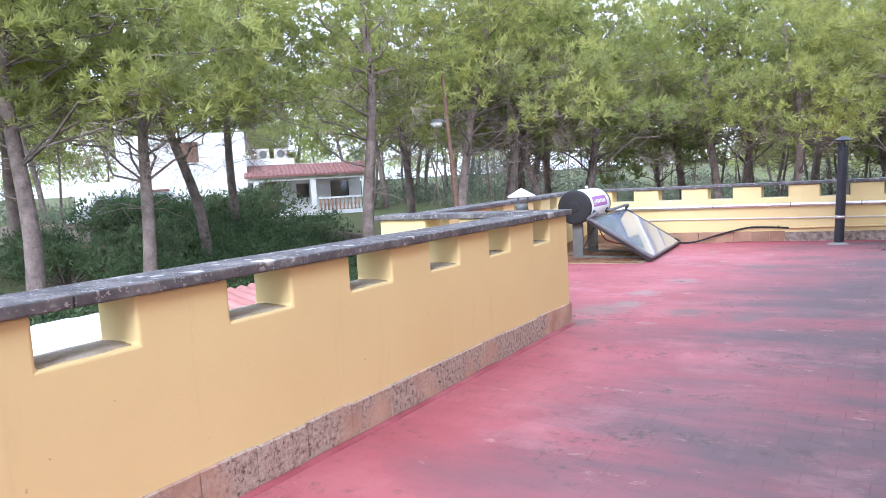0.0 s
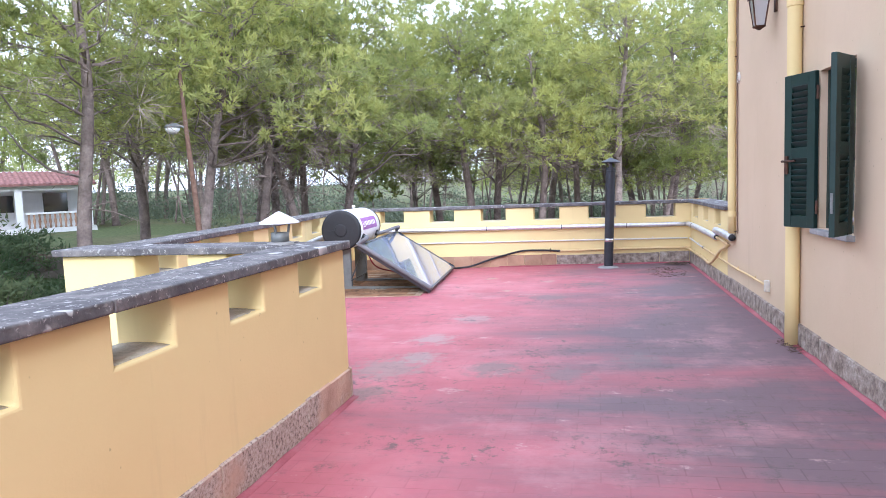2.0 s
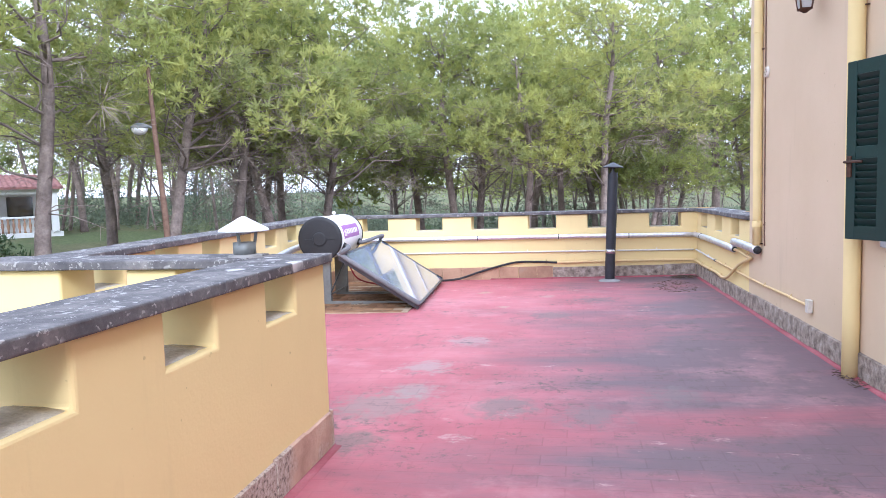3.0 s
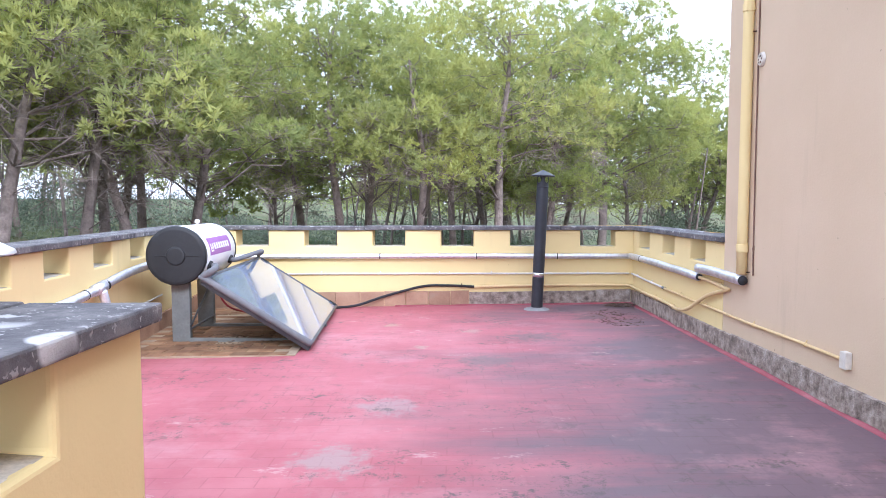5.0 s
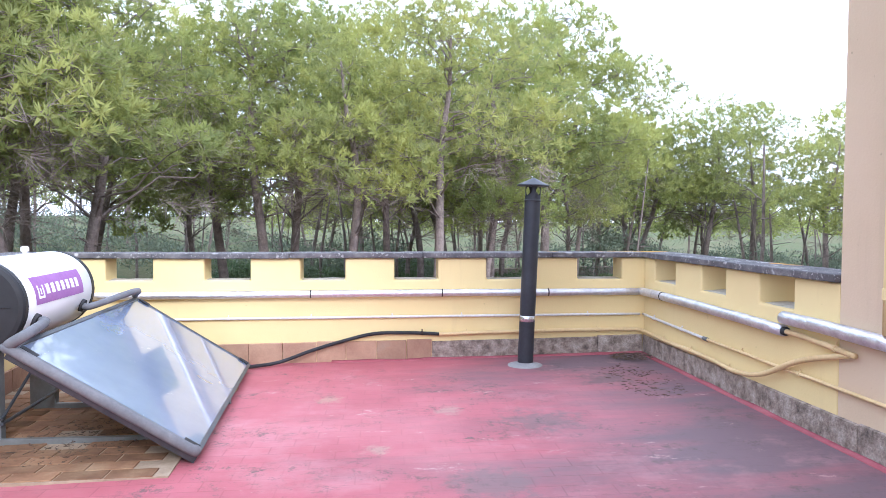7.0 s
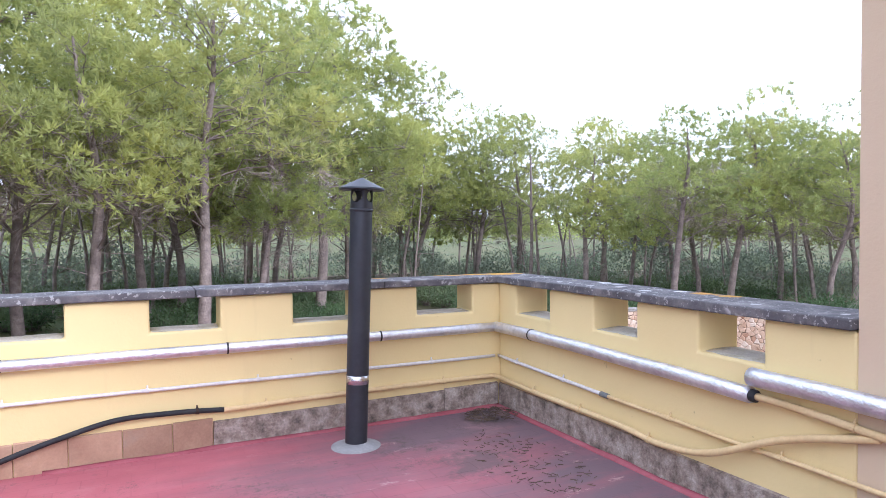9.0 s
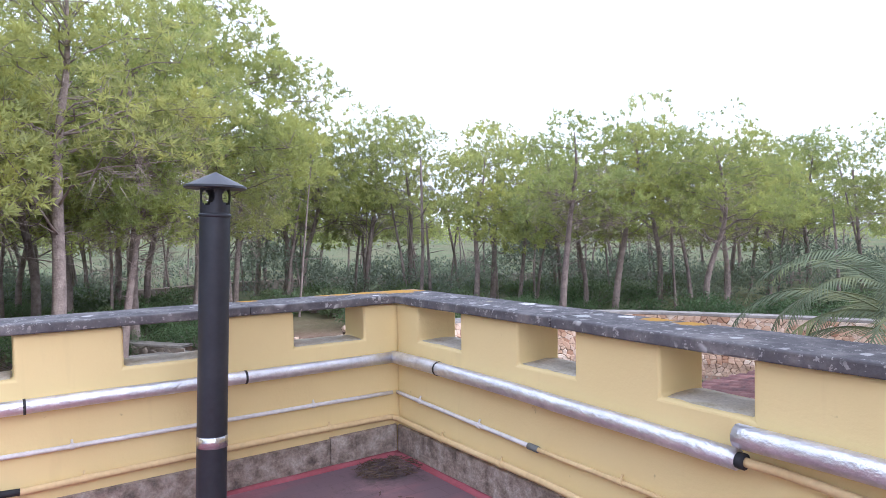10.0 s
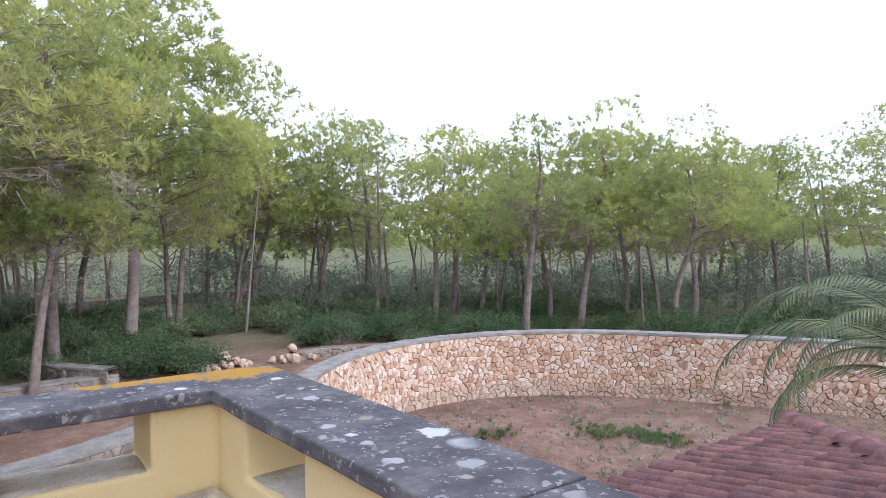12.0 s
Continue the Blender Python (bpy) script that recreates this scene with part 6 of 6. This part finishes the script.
STANDING_LEFT = [
    (-16.4, -6.2, 1, 0.95, 2.2), (-17.0, -3.0, 0, 0.9, 0.4), (-19.8, 1.2, 2, 0.95, 1.7), (-23.5, 5.6, 3, 0.9, 3.0),
    (-14.8, 3.6, 3, 1.0, 4.0), (-13.8, 7.0, 2, 1.0, 5.2), (-18.4, 10.8, 0, 1.0, 0.8), (-12.9, 9.5, 4, 1.1, 2.4), (-12.0, 11.2, 5, 1.1, 3.6),
    (-24.5, -2.5, 4, 1.1, 1.1), (-21.5, -8.0, 1, 0.95, 5.0),
    (-44.0, 13.0, 0, 0.95, 0.5), (-41.0, 23.0, 2, 0.95, 1.5), (-45.0, 4.0, 3, 0.95, 2.5), (-30.0, 24.0, 1, 0.9, 3.5), (-27.0, -8.0, 0, 0.9, 0.1),
]
STANDING_RIGHT = [
    (18.6, 18.2, 4, 0.92, 1.4), (22.8, 19.0, 5, 1.0, 0.2), (25.5, 15.8, 2, 0.76, 2.6), (17.6, 35.0, 0, 0.92, 4.4),
    (20.4, 34.0, 3, 0.85, 1.9), (14.4, 37.5, 2, 0.95, 3.1), (30.5, 22.5, 1, 0.78, 0.7), (35.8, 16.6, 0, 0.75, 5.5),
    (9.5, 36.0, 4, 1.0, 2.0), (33.5, 10.0, 3, 0.75, 1.5), (38.5, 20.5, 2, 0.80, 4.8), (27.0, 27.0, 0, 0.78, 1.2), (23.5, 29.5, 3, 0.8, 4.0),
]
for row in (STANDING, STANDING_LEFT, STANDING_RIGHT):
    for x, y, kind, size, turn in row:
        thin = kind >= 4
        plant((THIN[kind - 4] if thin else BIG[kind]), x, y, size, turn, "slender pine with a sparse tufted crown" if thin else "tall pine with a bent bare trunk and wide crown")


def far_wood():
    rnd = random.Random(77)
    placed = []
    tries = 0
    while len(placed) < 56 and tries < 4000:
        tries += 1
        a = radians(rnd.uniform(2, 168))
        d = rnd.uniform(30, 64)
        x, y = d * math.cos(a), d * math.sin(a) - 4
        if -46 < x < -24 and -2 < y < 24:
            continue
        if 6 < x < 12 and y < 40 or (4 < x < 11 and y > 40):
            continue
        if any(math.hypot(x - p, y - q) < 3.0 for p, q in placed):
            continue
        placed.append((x, y))
        small = 0.77 if x > 14 else 1.0
        plant(FARPINE[rnd.randrange(3)], x, y, rnd.uniform(0.85, 1.12) * small, rnd.uniform(0, 6.28), "pine among the dense wood behind", group="pines of the far wood")


far_wood()


def far_belt():
    """The dense edge of the wood in the distance, too far to tell single trees."""
    rng = np.random.default_rng(4)
    for name, label, d0, d1, low, high, n, size, mat in (("far_undergrowth", "dense grey-green undergrowth far in the wood", 36, 62, -3.1, 0.8, 4600, 0.95, FAR_HAZED), ("far_treetops", "dense pine crowns of the distant wood", 62, 84, 0.2, 5.0, 2000, 1.5, NEEDLES)):
        a = np.radians(rng.uniform(-6, 196, n))
        d = rng.uniform(d0, d1, n)
        x, y = d * np.cos(a), d * np.sin(a)
        top = 0.62 + 0.38 * np.sin(a * 9.0) * np.sin(a * 23.0 + 1.0)
        z = low + (high - low) * top * rng.uniform(0, 1, n) ** 0.8
        keep = ~((x > -46) & (x < -22) & (y > -4) & (y < 26)) & ~((x > 4.0) & (x < 11) & (d < 50) & (y > 0))
        z = np.where(x < -14, z + np.clip((-x - 9) / 20, 0, 1) * 2.6, z)
        z = np.where((x > 16) & (z > 3.0), z * 0.75, z)
        pts = np.stack([x, y, z], 1)[keep]
        me = leaf_mesh(name, pts, np.full(len(pts), size), 34, size * 0.30, size * 0.10, 0.7, 9, mat, 0.4)
        tagged(new(name, me), label, "woodland", kind="stuff")


far_belt()


def far_trunks():
    """Thin grey trunks packed in the depth of the wood."""
    rnd = random.Random(12)
    bm = bmesh.new()
    for _ in range(170):
        a, d = radians(rnd.uniform(0, 170)), rnd.uniform(34, 60)
        x, y = d * math.cos(a), d * math.sin(a) - 3
        if (-46 < x < -22 and -4 < y < 26) or (4 < x < 11 and d < 50):
            continue
        g, h = ground_z(x, y), rnd.uniform(5, 8.5)
        lx, ly = rnd.uniform(-1.3, 1.3), rnd.uniform(-1.3, 1.3)
        r = rnd.uniform(0.06, 0.13)
        rings(bm, [(x, y, g - 0.1), (x + lx * 0.3 + rnd.uniform(-0.2, 0.2), y + ly * 0.3, g + h * 0.4), (x + lx, y + ly, g + h)], [r, r * 0.8, r * 0.4], 5, False)
        for _ in range(4):
            f = rnd.uniform(0.35, 0.95)
            p = Vector((x + lx * f, y + ly * f, g + h * f))
            t = rnd.uniform(0, 6.28)
            rings(bm, [p, p + Vector((math.cos(t) * 1.1, math.sin(t) * 1.1, rnd.uniform(0.0, 0.9)))], [r * 0.35, 0.012], 3, False)
    tagged(link_mesh("far_trunks", bm, BARK, smooth=True), "thin grey pine trunks deep in the wood", "tree trunks", kind="stuff")


far_trunks()


# ---- bushes ----
def bush(seed, r, mat, leaf, n, per):
    rnd = random.Random(seed)
    centres, sizes = [], []
    bm = bmesh.new()
    for _ in range(n):
        a, e, q = rnd.uniform(0, 6.28), rnd.uniform(0.0, 1.4), rnd.uniform(0.45, 1.0) * r
        c = Vector((math.cos(a) * math.cos(e) * q, math.sin(a) * math.cos(e) * q, math.sin(e) * q * 0.85 + 0.15))
        centres.append(c), sizes.append(rnd.uniform(0.16, 0.34) * r)
        rings(bm, [(c.x * 0.1, c.y * 0.1, -0.1), (c.x * 0.6, c.y * 0.6, c.z * 0.45), c], [0.02, 0.012, 0.005], 3, False)
    me = bpy.data.meshes.new("stem")
    bm.to_mesh(me), bm.free()
    me.materials.append(BARK)
    return me, leaf_mesh("foliage", centres, sizes, per, leaf, leaf * 0.42, 0.8, seed, mat, 0.3)


BUSHES = [bush(11, 1.2, MASTIC, 0.11, 60, 36), bush(12, 1.5, MASTIC, 0.13, 64, 36), bush(13, 1.1, SCRUB, 0.14, 50, 30), bush(14, 1.4, SCRUB, 0.16, 50, 30)]


def thicket(spots, seed, label, kinds):
    rnd = random.Random(seed)
    for x0, x1, y0, y1, n, lo, hi in spots:
        for _ in range(n):
            x, y = rnd.uniform(x0, x1), rnd.uniform(y0, y1)
            if 8.6 < x < 12.2 and 17 < y < 30:
                continue
            s = rnd.uniform(lo, hi)
            k = kinds[rnd.randrange(len(kinds))]
            t = thing("bush", (x, y, ground_z(x, y)), label, "bush", "bushes of the wood")
            t.rotation_euler, t.scale = (0, 0, rnd.uniform(0, 6.28)), (s, s, s * rnd.uniform(0.7, 1.0))
            for nm, me in zip(("stem", "foliage"), BUSHES[k]):
                o = new(nm, me)
                o.parent = t


thicket([(-6, 6.6, 22.5, 28, 20, 0.8, 1.2), (3.6, 6.4, 21.6, 24.2, 7, 0.8, 1.1), (12.5, 24, 16, 24, 18, 0.7, 1.1), (11, 18, 22, 27, 12, 0.7, 1.2), (22, 34, 8, 18, 12, 0.8, 1.2)], 31, "dark green mastic bush with dense small leaves", (0, 1))
thicket([(12, 36, 22, 40, 46, 0.8, 1.3), (-14, 4, 28, 44, 34, 0.9, 1.5), (-4, 8, 27, 40, 26, 0.8, 1.3), (9, 15, 24, 34, 14, 0.8, 1.2), (26, 40, -4, 14, 12, 0.9, 1.4)], 32, "grey-green scrub bush under the pines", (2, 3))
thicket([(-19, -12.5, -14, -4, 26, 0.9, 1.4), (-24, -13, -3, 6, 40, 0.9, 1.4), (-28, -21, 3, 10, 14, 0.9, 1.2), (-19, -9, 7, 20, 26, 0.8, 1.3), (-28, -24.5, 3.0, 9.5, 11, 1.4, 1.8), (-13, -8.5, -2.5, 8, 16, 0.7, 1.1)], 33, "dark green mastic bush with dense small leaves", (0, 1, 3))


def tuft(x, y, r, n, seed, label, high=0.35):
    rnd = random.Random(seed)
    g = ground_z(x, y)
    centres = [(x + rnd.gauss(0, r), y + rnd.gauss(0, r), g + 0.05) for _ in range(n)]
    me = leaf_mesh("grass_tuft", centres, [0.06] * n, 24, high, 0.018, 0.4, seed, GRASS, 1.4)
    tagged(new("grass_tuft", me), label, "grass", kind="stuff")


for k, (x, y) in enumerate(((11.45, 8.15), (11.75, 7.7), (11.95, 7.1), (12.2, 6.7), (9.3, 9.4))):
    tuft(x, y, 0.30, 30, 50 + k, "tuft of fresh green grass on the dry yard", 0.11)


def pebbles():
    rnd = random.Random(17)
    bm = bmesh.new()
    for _ in range(4200):
        x, y = rnd.uniform(2.5, 17.5), rnd.uniform(1.5, 13.0)
        r = 0.014 + 0.065 * rnd.random() ** 3
        g, t = ground_z(x, y) + r * 0.15, rnd.uniform(0, 6.28)
        low = [bm.verts.new((x + math.cos(t + k * 1.257) * r * rnd.uniform(0.7, 1.2), y + math.sin(t + k * 1.257) * r * rnd.uniform(0.7, 1.2), g)) for k in range(5)]
        high = [bm.verts.new((v.co.x * 0.55 + x * 0.45, v.co.y * 0.55 + y * 0.45, g + r * rnd.uniform(0.5, 0.8))) for v in low]
        bm.faces.new(high)
        for k in range(5):
            bm.faces.new((low[k], low[(k + 1) % 5], high[(k + 1) % 5], high[k]))
    tagged(link_mesh("pebbles", bm, FIELD_STONE), "loose pale pebbles strewn over the yard", "pebbles", kind="stuff")
    n = 240
    centres = [(x, y, ground_z(x, y) + 0.04) for x, y in ((rnd.uniform(3, 17), rnd.uniform(3, 12.3)) for _ in range(n))]
    me = leaf_mesh("dry_weeds", centres, [0.12] * n, 14, 0.16, 0.014, 0.4, 3, SCRUB, 1.0)
    tagged(new("dry_weeds", me), "sparse dry weeds on the yard", "weeds", kind="stuff")


pebbles()


# ---- palm beside the annex ----
def palm():
    rnd = random.Random(5)
    c = Vector((8.75, 0.30, -0.30))
    g = ground_z(c.x, c.y)
    t = thing("palm_tree", (c.x, c.y, g), "date palm with long arching grey-green fronds", "palm tree")
    bm = bmesh.new()
    zs = np.linspace(g - 0.2, c.z, 26)
    rings(bm, [(c.x, c.y, z) for z in zs], [0.24 + (0.03 if k % 2 else 0.0) for k in range(26)], 14)
    part("trunk", bm, BARK, t)
    for k in range(30):
        ang = k * 2.399 + rnd.uniform(-0.2, 0.2)
        up = 1.35 - 1.0 * (k / 30) + rnd.uniform(-0.1, 0.1)
        ln = rnd.uniform(2.8, 3.7)
        pts = []
        p, d = c + Vector((0, 0, rnd.uniform(-0.1, 0.15))), up
        for j in range(15):
            pts.append(p.copy())
            p = p + Vector((math.cos(ang) * math.cos(d), math.sin(ang) * math.cos(d), math.sin(d))) * (ln / 14)
            d -= 0.10 + 0.012 * j
        bm = rings(bmesh.new(), pts, [0.022 * (1 - j / 15) + 0.003 for j in range(15)], 4, False)
        side = Vector((-math.sin(ang), math.cos(ang), 0))
        for j in range(2, 14):
            for s in range(4):
                q = pts[j].lerp(pts[min(14, j + 1)], s / 4)
                way = (pts[min(14, j + 1)] - pts[j]).normalized() if j < 14 else way
                up_v = side.cross(way).normalized()
                ll = 0.40 * math.sin(math.pi * min(1, (j + s / 4) / 14 * 0.86 + 0.12)) + 0.06
                for sg in (-1, 1):
                    tip = q + (side * sg * 0.62 + way * 0.72 + up_v * (0.28 + rnd.uniform(-0.12, 0.12))).normalized() * ll - Vector((0, 0, 0.06 * ll))
                    w = way * 0.020
                    bm.faces.new([bm.verts.new(v) for v in (q - w, q + w, tip)])
        part("frond", bm, PALM, t)


palm()


# ---- floor tiles bare again, last ----
bare_tiles()
